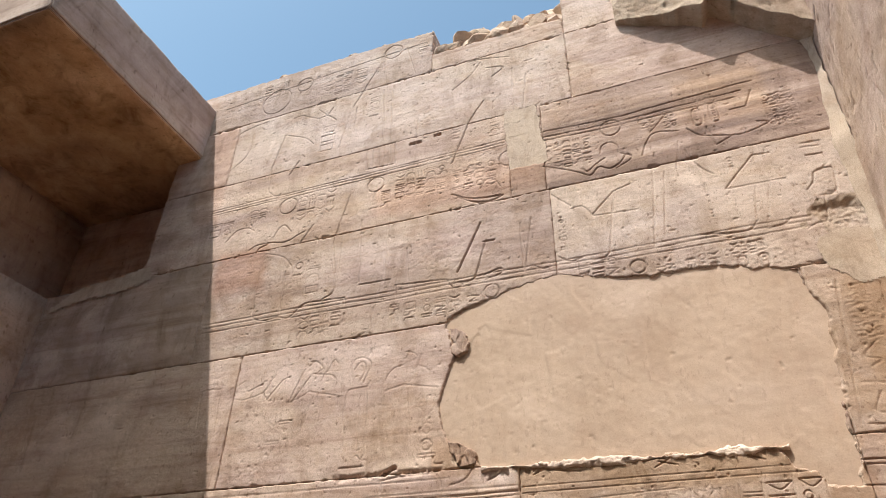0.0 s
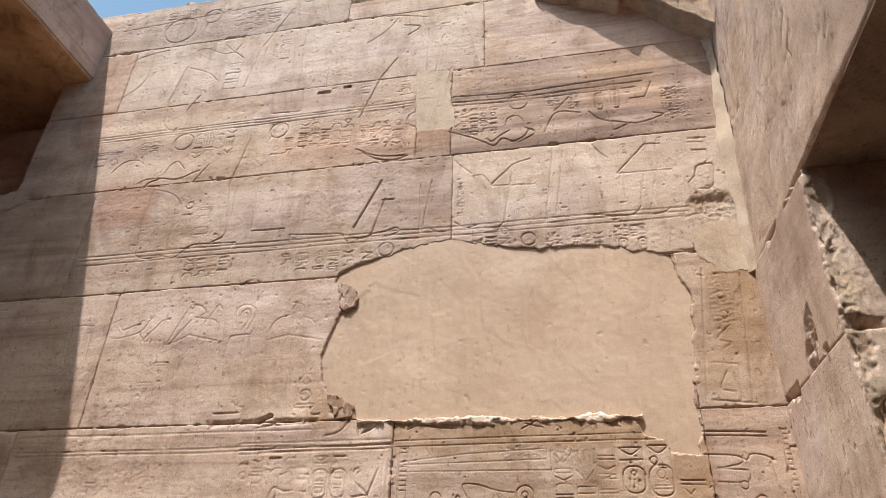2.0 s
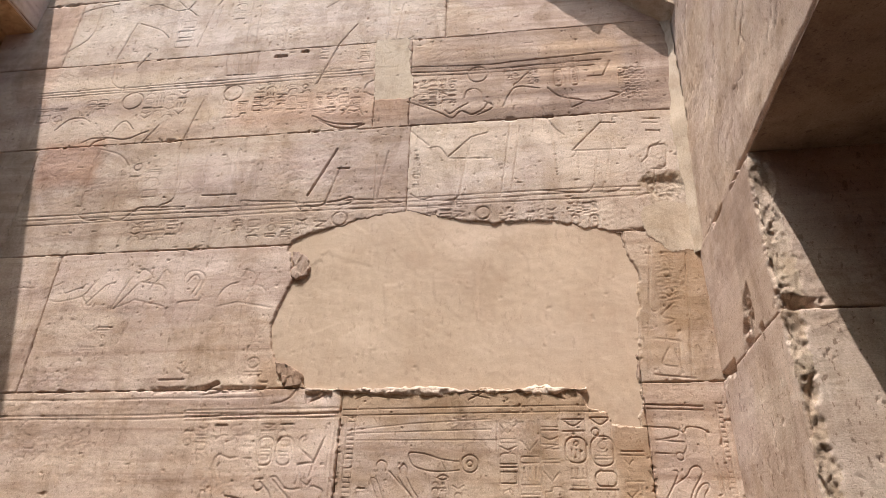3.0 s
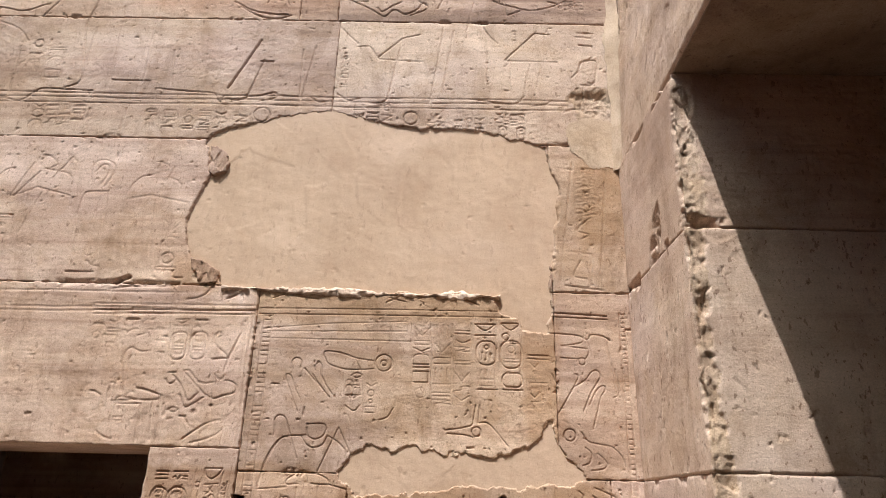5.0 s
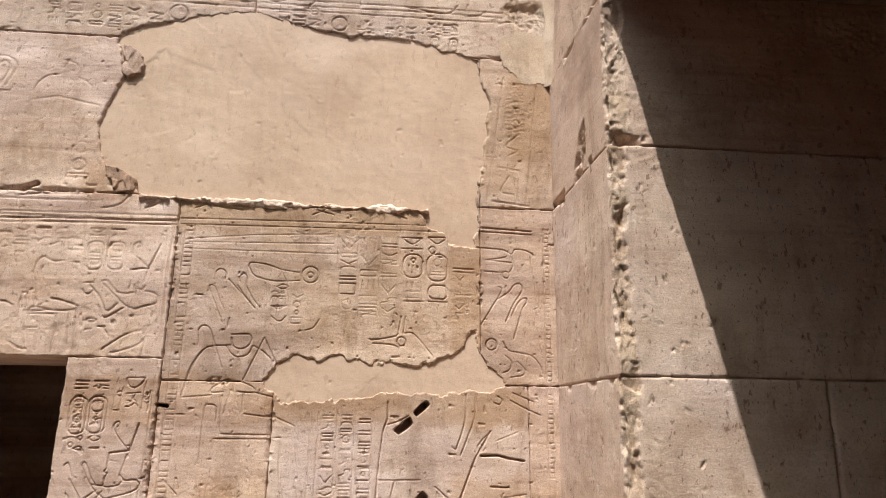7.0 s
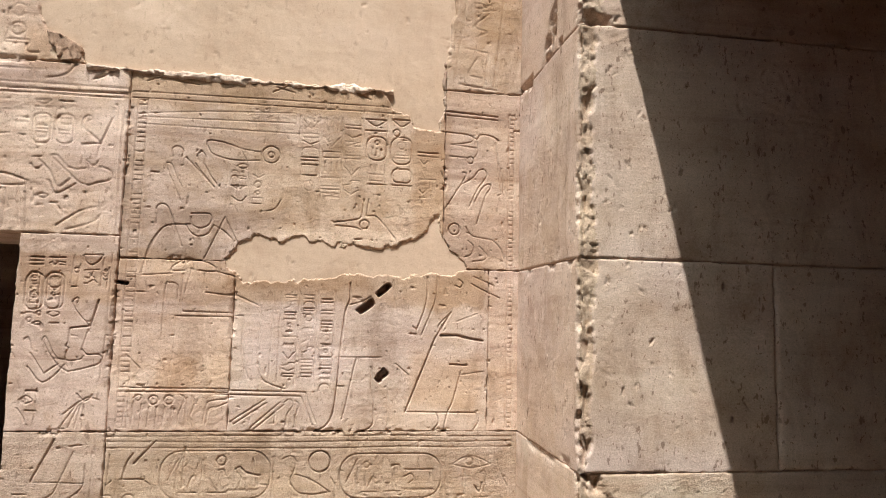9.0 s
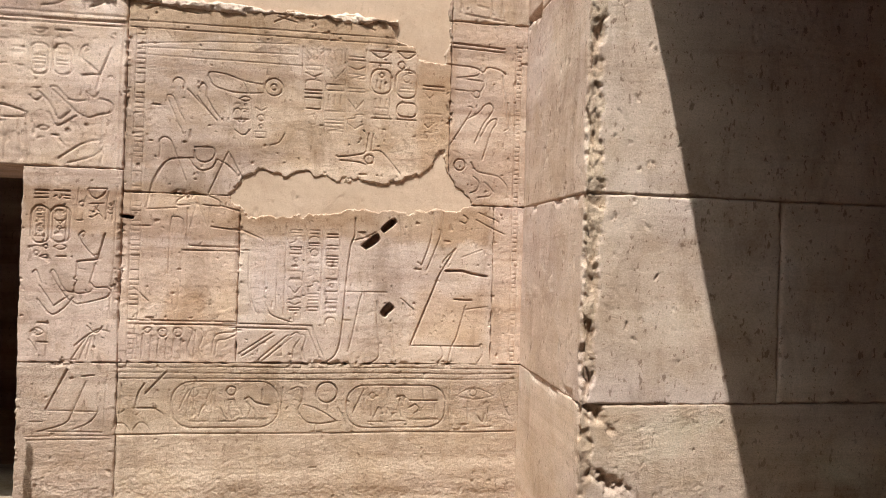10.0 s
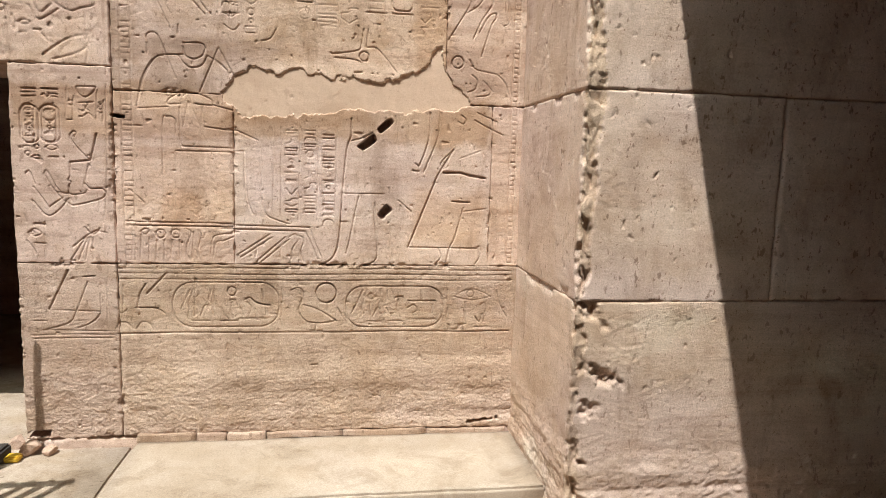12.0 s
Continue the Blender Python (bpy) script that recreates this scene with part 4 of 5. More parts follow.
# upper blocks beside the overhang
carve([(-1.911, 5.647), (-1.265, 5.615), (-0.467, 5.649), (-0.356, 5.647)], width=0.007, depth=0.006)
carve([(-1.914, 5.589), (-1.271, 5.565), (-0.444, 5.583)], width=0.007, depth=0.006)
carve([(-1.917, 5.554), (-1.275, 5.531), (-0.492, 5.532)], width=0.006, depth=0.005)
ring(-1.359, 5.524, 0.075)
sign_block(-1.875, -1.515, 5.242, 5.505, 5)
sweep([(-1.889, 5.298), (-1.724, 5.222), (-1.625, 5.166), (-1.548, 5.118), (-1.481, 5.178), (-1.405, 5.140), (-1.320, 5.184), (-1.281, 5.242), (-1.245, 5.215)], width=0.009, depth=0.007)
sweep([(-1.460, 5.297), (-1.439, 5.368), (-1.376, 5.382), (-1.333, 5.335), (-1.329, 5.268)])
sweep([(-1.601, 5.197), (-1.564, 5.160), (-1.498, 5.210), (-1.433, 5.245)])
sweep([(-1.329, 5.268), (-1.256, 5.218), (-1.261, 5.182), (-1.367, 5.128)])
sweep([(-1.174, 5.193), (-1.125, 5.313), (-1.057, 5.373), (-0.907, 5.341)])
carve([(-1.094, 5.386), (-0.952, 5.536)], width=0.006, depth=0.005)
sign_block(-1.147, -1.048, 5.426, 5.574, 2)
sign_block(-0.989, -0.900, 5.377, 5.549, 2)
cartouche(-0.793, -0.738, 5.350, 5.509)
cartouche(-0.675, -0.623, 5.349, 5.524)
sign_block(-0.783, -0.616, 5.475, 5.603, 2)
sweep([(-0.849, 5.343), (-0.771, 5.253), (-0.650, 5.214), (-0.530, 5.185), (-0.381, 5.219), (-0.340, 5.243), (-0.406, 5.265)], width=0.009, depth=0.007)
carve([(-0.722, 5.318), (-0.691, 5.138), (-0.564, 5.196)])
carve([(-0.552, 5.424), (-0.442, 5.424), (-0.383, 5.560)])
sign_block(-0.337, -0.150, 5.178, 5.486, 5)
carve([(-1.573, 4.768), (-1.410, 4.934), (-1.290, 4.967)], width=0.008, depth=0.007)
carve([(-1.574, 4.759), (-1.265, 4.739)], width=0.006, depth=0.005)
sweep([(-1.715, 4.854), (-1.635, 4.858), (-1.573, 4.768)])
carve([(-1.845, 5.016), (-1.713, 4.878)], width=0.006, depth=0.004)
carve([(-1.410, 4.934), (-1.489, 4.445)], width=0.005, depth=0.004)
sweep([(-1.489, 4.445), (-1.530, 4.409), (-1.604, 4.403)])
carve([(-1.126, 5.048), (-1.206, 4.404)], width=0.005, depth=0.004)
carve([(-1.058, 5.002), (-1.132, 4.475)], width=0.005, depth=0.004)
sweep([(-0.865, 5.047), (-0.809, 4.955), (-0.759, 4.901)])
carve([(-0.900, 5.161), (-0.852, 5.018)], width=0.006, depth=0.005)
carve([(-0.923, 5.248), (-0.972, 5.003)], width=0.005, depth=0.004)
carve([(-0.706, 4.766), (-0.503, 4.988), (-0.402, 4.982)], width=0.008, depth=0.007)
carve([(-0.708, 4.757), (-0.357, 4.753)], width=0.006, depth=0.005)
carve([(-0.537, 4.733), (-0.585, 4.476)], width=0.005, depth=0.004)
sweep([(-0.585, 4.476), (-0.630, 4.422), (-0.729, 4.416), (-0.890, 4.441)])
carve([(-0.428, 4.844), (-0.539, 4.400)], width=0.005, depth=0.003)
sweep([(-0.400, 4.452), (-0.439, 4.419), (-0.539, 4.400)])
sign_block(-0.832, -0.821, 4.534, 4.839, 1)
sign_block(-0.678, -0.677, 4.499, 4.772, 1)
sign_block(-0.656, -0.631, 4.879, 5.009, 1)
carve([(-1.801, 4.776), (-1.769, 4.461)], width=0.005, depth=0.003)
sweep([(-1.825, 4.473), (-1.753, 4.426), (-1.675, 4.441)])
sign_block(-1.819, -1.763, 4.528, 4.805, 1)
sweep([(-0.259, 4.634), (-0.213, 4.689), (-0.196, 4.753), (-0.154, 4.764), (-0.119, 4.800)])
sweep([(-0.175, 4.770), (-0.096, 4.770), (-0.090, 4.700), (-0.114, 4.594), (-0.160, 4.594)])
sweep([(-0.205, 4.575), (-0.119, 4.574)])
carve([(-0.213, 4.997), (-0.099, 4.995)])
carve([(-0.221, 4.965), (-0.116, 4.956)])
carve([(-0.206, 4.897), (-0.110, 4.892)])
sweep([(-0.182, 4.569), (-0.212, 4.405), (-0.279, 4.380), (-0.333, 4.351)])
sign_block(-1.717, -1.442, 4.239, 4.405, 3)
ring(-1.329, 4.292, 0.049)
sign_block(-1.223, -1.107, 4.171, 4.299, 2)
cartouche(-0.750, -0.702, 4.169, 4.240)
cartouche(-0.634, -0.584, 4.144, 4.235)
sign_block(-0.777, -0.579, 4.231, 4.341, 4)
sign_block(-1.050, -0.843, 4.178, 4.305, 3)
# upper left registers
ring(-4.524, 6.941, 0.166)
sign_block(-4.712, -4.400, 6.994, 7.210, 3)
ring(-4.216, 7.073, 0.089)
sign_block(-3.988, -3.865, 6.860, 7.068, 1)
sign_block(-4.191, -4.031, 6.701, 6.917, 1)
sign_block(-3.862, -3.672, 6.788, 7.085, 2)
sign_block(-3.639, -3.496, 6.839, 7.055, 1)
carve([(-3.614, 6.538), (-3.389, 6.996)])
ring(-3.239, 7.163, 0.093)
carve([(-3.334, 7.054), (-3.273, 6.639)], width=0.006, depth=0.005)
carve([(-3.101, 7.163), (-2.994, 6.760)], width=0.006, depth=0.005)
sign_block(-2.985, -2.860, 6.981, 7.196, 1)
carve([(-5.168, 7.047), (-3.523, 7.132), (-2.983, 7.154)], width=0.006, depth=0.005)
sweep([(-4.270, 6.615), (-4.176, 6.621), (-4.073, 6.563), (-3.973, 6.514), (-3.882, 6.520), (-3.781, 6.433)])
carve([(-3.990, 6.633), (-3.882, 6.520), (-3.834, 6.616)])
sweep([(-4.962, 6.538), (-4.860, 6.621), (-4.734, 6.656), (-4.573, 6.680)])
sweep([(-4.933, 6.088), (-4.725, 6.314), (-4.719, 6.652)])
carve([(-4.329, 6.410), (-4.409, 6.006), (-4.386, 5.732)])
sweep([(-4.386, 5.732), (-4.281, 5.652), (-4.107, 5.656)])
sweep([(-4.296, 6.399), (-4.093, 6.297), (-3.987, 6.191)])
carve([(-4.109, 6.021), (-4.192, 5.876)])
sign_block(-3.925, -3.759, 6.030, 6.386, 1)
carve([(-3.706, 6.068), (-3.637, 6.472)], width=0.006, depth=0.005)
carve([(-3.578, 6.200), (-3.571, 6.523)], width=0.006, depth=0.005)
carve([(-3.302, 6.650), (-3.263, 5.996)], width=0.005, depth=0.004)
carve([(-3.213, 6.617), (-3.187, 6.005)], width=0.005, depth=0.004)
carve([(-2.938, 6.159), (-2.946, 5.766)], width=0.005, depth=0.004)
sign_block(-3.443, -3.332, 6.308, 6.588, 1)
carve([(-2.343, 6.168), (-2.470, 5.966), (-2.615, 5.542)], width=0.011, depth=0.009)
sweep([(-2.312, 6.565), (-2.158, 6.519), (-2.263, 6.437)])
sweep([(-2.626, 6.397), (-2.469, 6.518), (-2.363, 6.660)])
sweep([(-2.468, 6.703), (-2.362, 6.697), (-2.104, 6.628)])
carve([(-2.084, 6.474), (-2.082, 5.930)], width=0.006, depth=0.005)
carve([(-1.965, 6.356), (-2.010, 5.937)], width=0.006, depth=0.005)
sweep([(-1.986, 5.960), (-1.916, 5.948), (-1.867, 5.983)])
sign_block(-2.297, -2.207, 5.720, 5.972, 1)
sign_block(-2.621, -2.544, 5.797, 5.971, 1)
carve([(-3.389, 5.709), (-3.411, 5.942), (-3.140, 5.943), (-3.134, 5.697), (-3.389, 5.709)])
carve([(-3.356, 5.932), (-3.336, 5.712)], width=0.005, depth=0.004)
carve([(-3.301, 5.928), (-3.283, 5.709)], width=0.005, depth=0.004)
carve([(-3.247, 5.931), (-3.229, 5.706)], width=0.005, depth=0.004)
carve([(-3.193, 5.934), (-3.182, 5.704)], width=0.005, depth=0.004)
ring(-4.139, 5.507, 0.086)
sign_block(-4.526, -4.344, 5.373, 5.543, 2)
sign_block(-4.036, -3.666, 5.307, 5.573, 4)
ring(-3.292, 5.513, 0.077)
sign_block(-3.338, -3.144, 5.249, 5.435, 2)
sign_block(-3.114, -2.659, 5.291, 5.554, 5)
sign_block(-4.949, -4.680, 5.302, 5.521, 2)
ring(-2.146, 5.461, 0.075)
sign_block(-2.614, -2.244, 5.233, 5.482, 4)
sweep([(-4.728, 5.252), (-4.632, 5.351), (-4.515, 5.354), (-4.446, 5.307)])
sweep([(-4.460, 5.103), (-4.383, 5.144), (-4.241, 5.141), (-4.125, 5.114), (-4.044, 5.125)])
sweep([(-4.381, 5.057), (-4.347, 5.107), (-4.268, 5.135)], width=0.014, depth=0.012)
sweep([(-4.223, 5.195), (-4.182, 5.274), (-4.129, 5.291), (-4.060, 5.215)])
sweep([(-4.044, 5.125), (-3.969, 5.165), (-3.917, 5.182)])
carve([(-3.952, 5.064), (-3.844, 5.234)], width=0.006, depth=0.005)
carve([(-3.525, 5.468), (-3.627, 5.001)], width=0.007, depth=0.006)
sweep([(-2.610, 5.222), (-2.471, 5.146), (-2.336, 5.121), (-2.225, 5.118)], width=0.011, depth=0.009)
sweep([(-2.563, 5.181), (-2.426, 5.101), (-2.292, 5.082), (-2.203, 5.112)], width=0.013, depth=0.011)
sweep([(-2.380, 5.215), (-2.333, 5.286), (-2.265, 5.278), (-2.222, 5.199)])
sweep([(-4.276, 5.034), (-4.298, 4.871), (-4.296, 4.602), (-4.287, 4.437)])
sweep([(-4.287, 4.437), (-4.199, 4.392), (-4.045, 4.395)])
sweep([(-4.276, 5.034), (-4.098, 4.967), (-3.999, 4.863)], width=0.006, depth=0.004)
sweep([(-4.044, 4.818), (-4.032, 4.605), (-4.025, 4.427)])
sweep([(-4.073, 4.410), (-3.940, 4.377), (-3.829, 4.466), (-3.756, 4.477)])
carve([(-3.756, 4.477), (-3.462, 4.462), (-3.454, 4.398)])
sweep([(-3.627, 5.001), (-3.581, 4.723), (-3.568, 4.542), (-3.658, 4.484)])
carve([(-3.548, 4.983), (-3.553, 4.614)], width=0.005, depth=0.004)
sign_block(-3.840, -3.706, 4.543, 4.856, 1)
sign_block(-3.976, -3.863, 4.676, 4.885, 1)
carve([(-3.389, 5.168), (-3.354, 4.575)], width=0.005, depth=0.004)
carve([(-3.138, 5.162), (-3.139, 4.532)], width=0.005, depth=0.004)
carve([(-2.970, 4.799), (-2.945, 4.518)], width=0.005, depth=0.004)
carve([(-3.352, 4.550), (-3.093, 4.548)])
carve([(-3.037, 4.392), (-3.044, 4.489), (-2.643, 4.458)])
sweep([(-2.643, 4.458), (-2.599, 4.388), (-2.579, 4.445)])
carve([(-2.384, 4.894), (-2.558, 4.502)], width=0.022, depth=0.016)
carve([(-2.343, 4.732), (-2.431, 4.415)], width=0.009, depth=0.007)
carve([(-2.364, 4.722), (-2.279, 4.718)], width=0.014, depth=0.01)
sweep([(-2.431, 4.438), (-2.347, 4.445), (-2.244, 4.470), (-2.233, 4.431), (-2.348, 4.399)])
sweep([(-2.557, 4.417), (-2.473, 4.410), (-2.422, 4.437)])
carve([(-2.086, 4.821), (-2.073, 4.411)], width=0.006, depth=0.005)
carve([(-2.001, 4.851), (-2.065, 4.410)], width=0.006, depth=0.005)
sweep([(-2.004, 4.443), (-1.947, 4.408), (-1.888, 4.409)])
sign_block(-3.078, -3.001, 4.179, 4.330, 1)
sign_block(-2.966, -2.870, 4.170, 4.332, 1)
sign_block(-2.834, -2.743, 4.179, 4.331, 1)
sign_block(-2.726, -2.638, 4.161, 4.334, 1)
sign_block(-2.619, -2.534, 4.165, 4.314, 1)
sign_block(-2.494, -2.392, 4.161, 4.304, 1)
ring(-2.309, 4.300, 0.053)
sign_block(-3.837, -3.476, 4.190, 4.359, 4)
carve([(-3.500, 4.382), (-3.515, 4.128)], width=0.005, depth=0.004)
carve([(-3.214, 4.331), (-3.222, 4.171)], width=0.005, depth=0.004)
# second register
sweep([(-4.577, 3.571), (-4.608, 3.822), (-4.581, 3.864), (-4.429, 3.858)])
sweep([(-4.336, 3.770), (-4.345, 3.834), (-4.282, 3.861), (-4.221, 3.893)], width=0.008, depth=0.007)
sweep([(-4.326, 3.778), (-4.223, 3.745), (-4.104, 3.761), (-4.031, 3.792), (-3.990, 3.863), (-3.961, 3.904)], width=0.008, depth=0.007)
sweep([(-4.216, 3.850), (-4.181, 3.806), (-4.124, 3.825), (-4.068, 3.844)])
carve([(-4.008, 3.716), (-3.886, 3.859), (-3.829, 3.878)])
carve([(-4.048, 3.780), (-3.981, 3.695)])
carve([(-3.716, 3.916), (-3.814, 3.677)], width=0.007, depth=0.006)
carve([(-3.666, 3.850), (-3.793, 3.676)])
sweep([(-3.814, 3.677), (-3.721, 3.707), (-3.651, 3.745)])
sweep([(-3.643, 3.871), (-3.579, 3.860), (-3.494, 3.844), (-3.459, 3.813)])
sweep([(-3.578, 3.805), (-3.510, 3.908), (-3.481, 3.958), (-3.453, 3.927)])
sweep([(-3.680, 3.936), (-3.634, 3.964), (-3.571, 3.910), (-3.604, 3.877)])
sweep([(-3.649, 3.737), (-3.585, 3.723), (-3.436, 3.685)])
carve([(-3.620, 3.703), (-3.704, 3.428)], width=0.007, depth=0.006)
carve([(-3.546, 3.680), (-3.576, 3.387)], width=0.005, depth=0.004)
carve([(-4.436, 3.816), (-4.406, 3.330)], width=0.005, depth=0.004)
carve([(-4.328, 3.748), (-4.363, 3.105)], width=0.006, depth=0.005)
carve([(-4.272, 3.643), (-4.312, 3.405)], width=0.005, depth=0.004)
sweep([(-3.234, 3.751), (-3.196, 3.853), (-3.200, 3.908), (-3.254, 3.940), (-3.313, 3.934), (-3.342, 3.880), (-3.323, 3.795)])
sweep([(-3.259, 3.772), (-3.228, 3.854), (-3.247, 3.905), (-3.286, 3.899), (-3.309, 3.857)])
carve([(-3.344, 3.714), (-3.200, 3.721)])
sweep([(-3.344, 3.714), (-3.361, 3.614), (-3.346, 3.306)])
sweep([(-3.206, 3.709), (-3.190, 3.453), (-3.187, 3.266)])
sweep([(-3.187, 3.266), (-3.209, 3.230), (-3.241, 3.260)])
carve([(-3.256, 3.671), (-3.240, 3.304)], width=0.005, depth=0.004)
sweep([(-3.080, 3.665), (-3.061, 3.765), (-3.013, 3.825), (-2.938, 3.843)])
carve([(-3.080, 3.665), (-2.932, 3.700)])
sweep([(-2.926, 3.884), (-2.894, 3.925), (-2.850, 3.902), (-2.863, 3.861)])
carve([(-2.811, 3.900), (-2.878, 3.718)])
sweep([(-2.838, 3.827), (-2.788, 3.804), (-2.752, 3.774)])
carve([(-2.932, 3.700), (-2.695, 3.652)])
carve([(-2.944, 3.660), (-2.984, 3.563)], width=0.006, depth=0.005)
carve([(-2.906, 3.659), (-2.867, 3.296)], width=0.005, depth=0.004)
carve([(-2.762, 3.595), (-2.810, 3.222)], width=0.005, depth=0.004)
sign_block(-2.831, -2.681, 3.202, 3.558, 1)
sign_block(-3.977, -3.839, 3.355, 3.613, 1)
sign_block(-3.881, -3.755, 3.468, 3.631, 1)
carve([(-3.355, 3.186), (-3.188, 3.186)], width=0.01, depth=0.008)
# legs on the lowest block
cartouche(-2.609, -2.523, 1.798, 1.986)
cartouche(-2.520, -2.422, 1.801, 1.989)
carve([(-2.415, 1.142), (-2.515, 0.931)], width=0.016, depth=0.012)
carve([(-2.517, 0.931), (-2.267, 0.921)], width=0.007, depth=0.005)
sweep([(-2.26, 1.02), (-2.26, 0.92), (-2.31, 0.86), (-2.38, 0.83)])
sweep([(-2.32, 1.08), (-2.38, 0.93), (-2.42, 0.86), (-2.55, 0.82)])
carve([(-2.339, 1.107), (-2.283, 1.113)], width=0.014, depth=0.009)
carve([(-2.552, 0.822), (-2.231, 0.813)], width=0.007, depth=0.005)
carve([(-2.214, 1.168), (-2.231, 0.816)], width=0.007, depth=0.004)
carve([(-2.591, 0.871), (-2.531, 0.870)], width=0.012)
# strip beside the patch
sign_block(-0.279, -0.157, 3.598, 3.944, 3)
carve([(-0.290, 3.985), (-0.397, 3.164)], width=0.008)
carve([(-0.083, 3.931), (-0.159, 3.156)], width=0.008)
sweep([(-0.20, 3.60), (-0.28, 3.52), (-0.21, 3.49), (-0.26, 3.46)])
carve([(-0.334, 3.378), (-0.198, 3.362), (-0.218, 3.158)])
sweep([(-0.265, 3.324), (-0.312, 3.226), (-0.239, 3.207)])
carve([(-0.367, 3.163), (-0.147, 3.140)])

# nicks and scratches of wear
for n in range(1500):
    x, z, run, lean = SIGNS.uniform(-5.2, 0), SIGNS.uniform(0.9, 7.1), SIGNS.uniform(0.003, 0.012), SIGNS.gauss(1.9, 0.5)
    if n % 12 == 0:
        run *= 5
    CARVED.append((np.array([(x, z), (x + run * math.cos(lean), z + run * math.sin(lean))]), 0.0045, 0.0025 if n % 12 == 0 else SIGNS.uniform(0.003, 0.007)))

# sockets cut for beams, broken bites, and wide cracks
HOLES = [((-0.862, 1.855), 0.055, 0.021, 36), ((-0.765, 1.952), 0.050, 0.018, 42), ((-0.764, 1.48), 0.040, 0.024, 48),
         ((-2.145, 1.949), 0.034, 0.009, -8), ((-3.00, 3.145), 0.05, 0.016, 25), ((-2.95, 5.87), 0.05, 0.016, 0), ((-2.75, 5.90), 0.03, 0.015, 0),
         ((-0.18, 0.262), 0.09, 0.010, 6), ((-2.6, 0.25), 0.05, 0.016, 0)]


def front(U, V, H):
    return np.stack([U, -H, V], -1)


def wall_relief(block):
    u0, u1, v0, v1 = block

    def height(U, V):
        H = np.zeros(U.shape)
        apply_strokes(U, V, H, CARVED)
        H += 0.010 * fractal(U * 1.3, V * 1.3, 3) + 0.003 * fractal(U * 9, V * 14, 3) + 0.0012 * fractal(U * 45, V * 60, 3, 0.6)
        pock = value_noise(U * 31 + 5, V * 31)
        H -= 0.006 * step(0.415, 0.47, pock)
        # small flaked spots in clusters
        flaked = step(0.10, 0.30, fractal(U * 1.7 + 21, V * 2.1 + 4, 3))
        H -= flaked * 0.0016 * step(0.20, 0.36, facets(U * 30, V * 34, 2))
        # worn and pitted towards the floor
        low = 1 - step(0.25, 1.0, V)
        H += low * (0.006 * fractal(U * 11, V * 20, 3, 0.6) + 0.012 * fractal(U * 0.7, V * 9, 3) + 0.0042 * fractal(U * 95, V * 110, 3, 0.75))
        # joints
        edge = np.minimum(np.minimum(U - u0, u1 - U + (9 if u1 >= 0 else 0)), np.minimum(V - v0, v1 - V)) + 0.010 * fractal(U * 22, V * 22, 3)
        H -= (0.016 if v0 < 4 else 0.010) * (1 - step(-0.001, 0.0045, edge))
        chip = value_noise(U * 7 + 3, V * 7 + 9) + 0.25 * facets(U * 40, V * 40, 7)
        H -= 0.012 * step(0.24, 0.38, chip) * (1 - step(0.0, 0.030, edge))
        for (cx, cz), rx, rz, depth in CHIPS:
            r = np.hypot((U - cx) / rx, (V - cz) / rz) + 0.6 * fractal(U * 8, V * 8, 3)
            H -= (1 - step(0.35, 1.0, r)) * (depth + 0.024 * fractal(U * 12, V * 12, 5, 0.62))
        for (cx, cz), rx, rz, turn in HOLES:
            ca, sa = math.cos(radians(turn)), math.sin(radians(turn))
            p, q = (U - cx) * ca + (V - cz) * sa, (V - cz) * ca - (U - cx) * sa
            r = (abs(p / rx) ** 5 + abs(q / rz) ** 5) ** (1 / 5) + (0.3 if cz > 0.5 else 0.9) * fractal(U * 25, V * 25, 3)
            H -= 0.09 * (1 - step(0.85, 1.05, r))
        for outline in (PATCH, PATCH_LOW, PATCH_CORNER, PATCH_TOP):
            d = inside(U, V, outline)
            H -= 0.07 * step(-0.022, 0.016, d)
        return H
    return height


def covered(U, V):
    """Hidden well behind a plaster repair."""
    if U.max() < -2.6 or V.max() < 3.2 or V.min() > 4.2:
        return np.zeros(U.shape, bool)
    return inside(U, V, PATCH) > 0.05


def broken(U, V):
    d = np.full(U.shape, -1.0)
    for outline in (PATCH, PATCH_LOW):
        d = np.maximum(d, inside(U, V, outline))
    low = (V < 3.16) | (abs(V - 2.1) < 0.12)
    hit = (d > -0.018) & low & (d < 0.05)
    for (cx, cz), rx, rz, depth in CHIPS:
        hit |= np.hypot((U - cx) / rx, (V - cz) / rz) + 0.6 * fractal(U * 8, V * 8, 3) < 0.97
    return hit.astype(float)


# main wall: courses of blocks
COURSES = [
    (0.22, 1.18, (-2.66, -2.17, 0.05)),
    (1.18, 2.195, (-2.66, -2.17)),
    (1.18, 2.08, (-2.17, -1.57, -0.17, 0.05)),
    (2.195, 3.12, (-4.75, -2.17)),
    (2.08, 3.12, (-2.17, -0.44, 0.05)),
    (3.12, 4.11, (-6.8, -4.30, -2.40, -0.44, 0.05)),
    (4.11, 5.07, (-6.8, -4.80, -1.85, 0.3)),
    (5.07, 5.94, (-5.6, -2.14, -1.87, 0.3)),
    (5.94, 6.72, (-5.6, -4.9, -1.61, 0.3)),
    (6.72, 7.31, (-5.6, -2.83)),
    (6.72, 6.95, (-2.83, -1.61)),
    (6.72, 7.9, (-1.61, -1.1)),
]
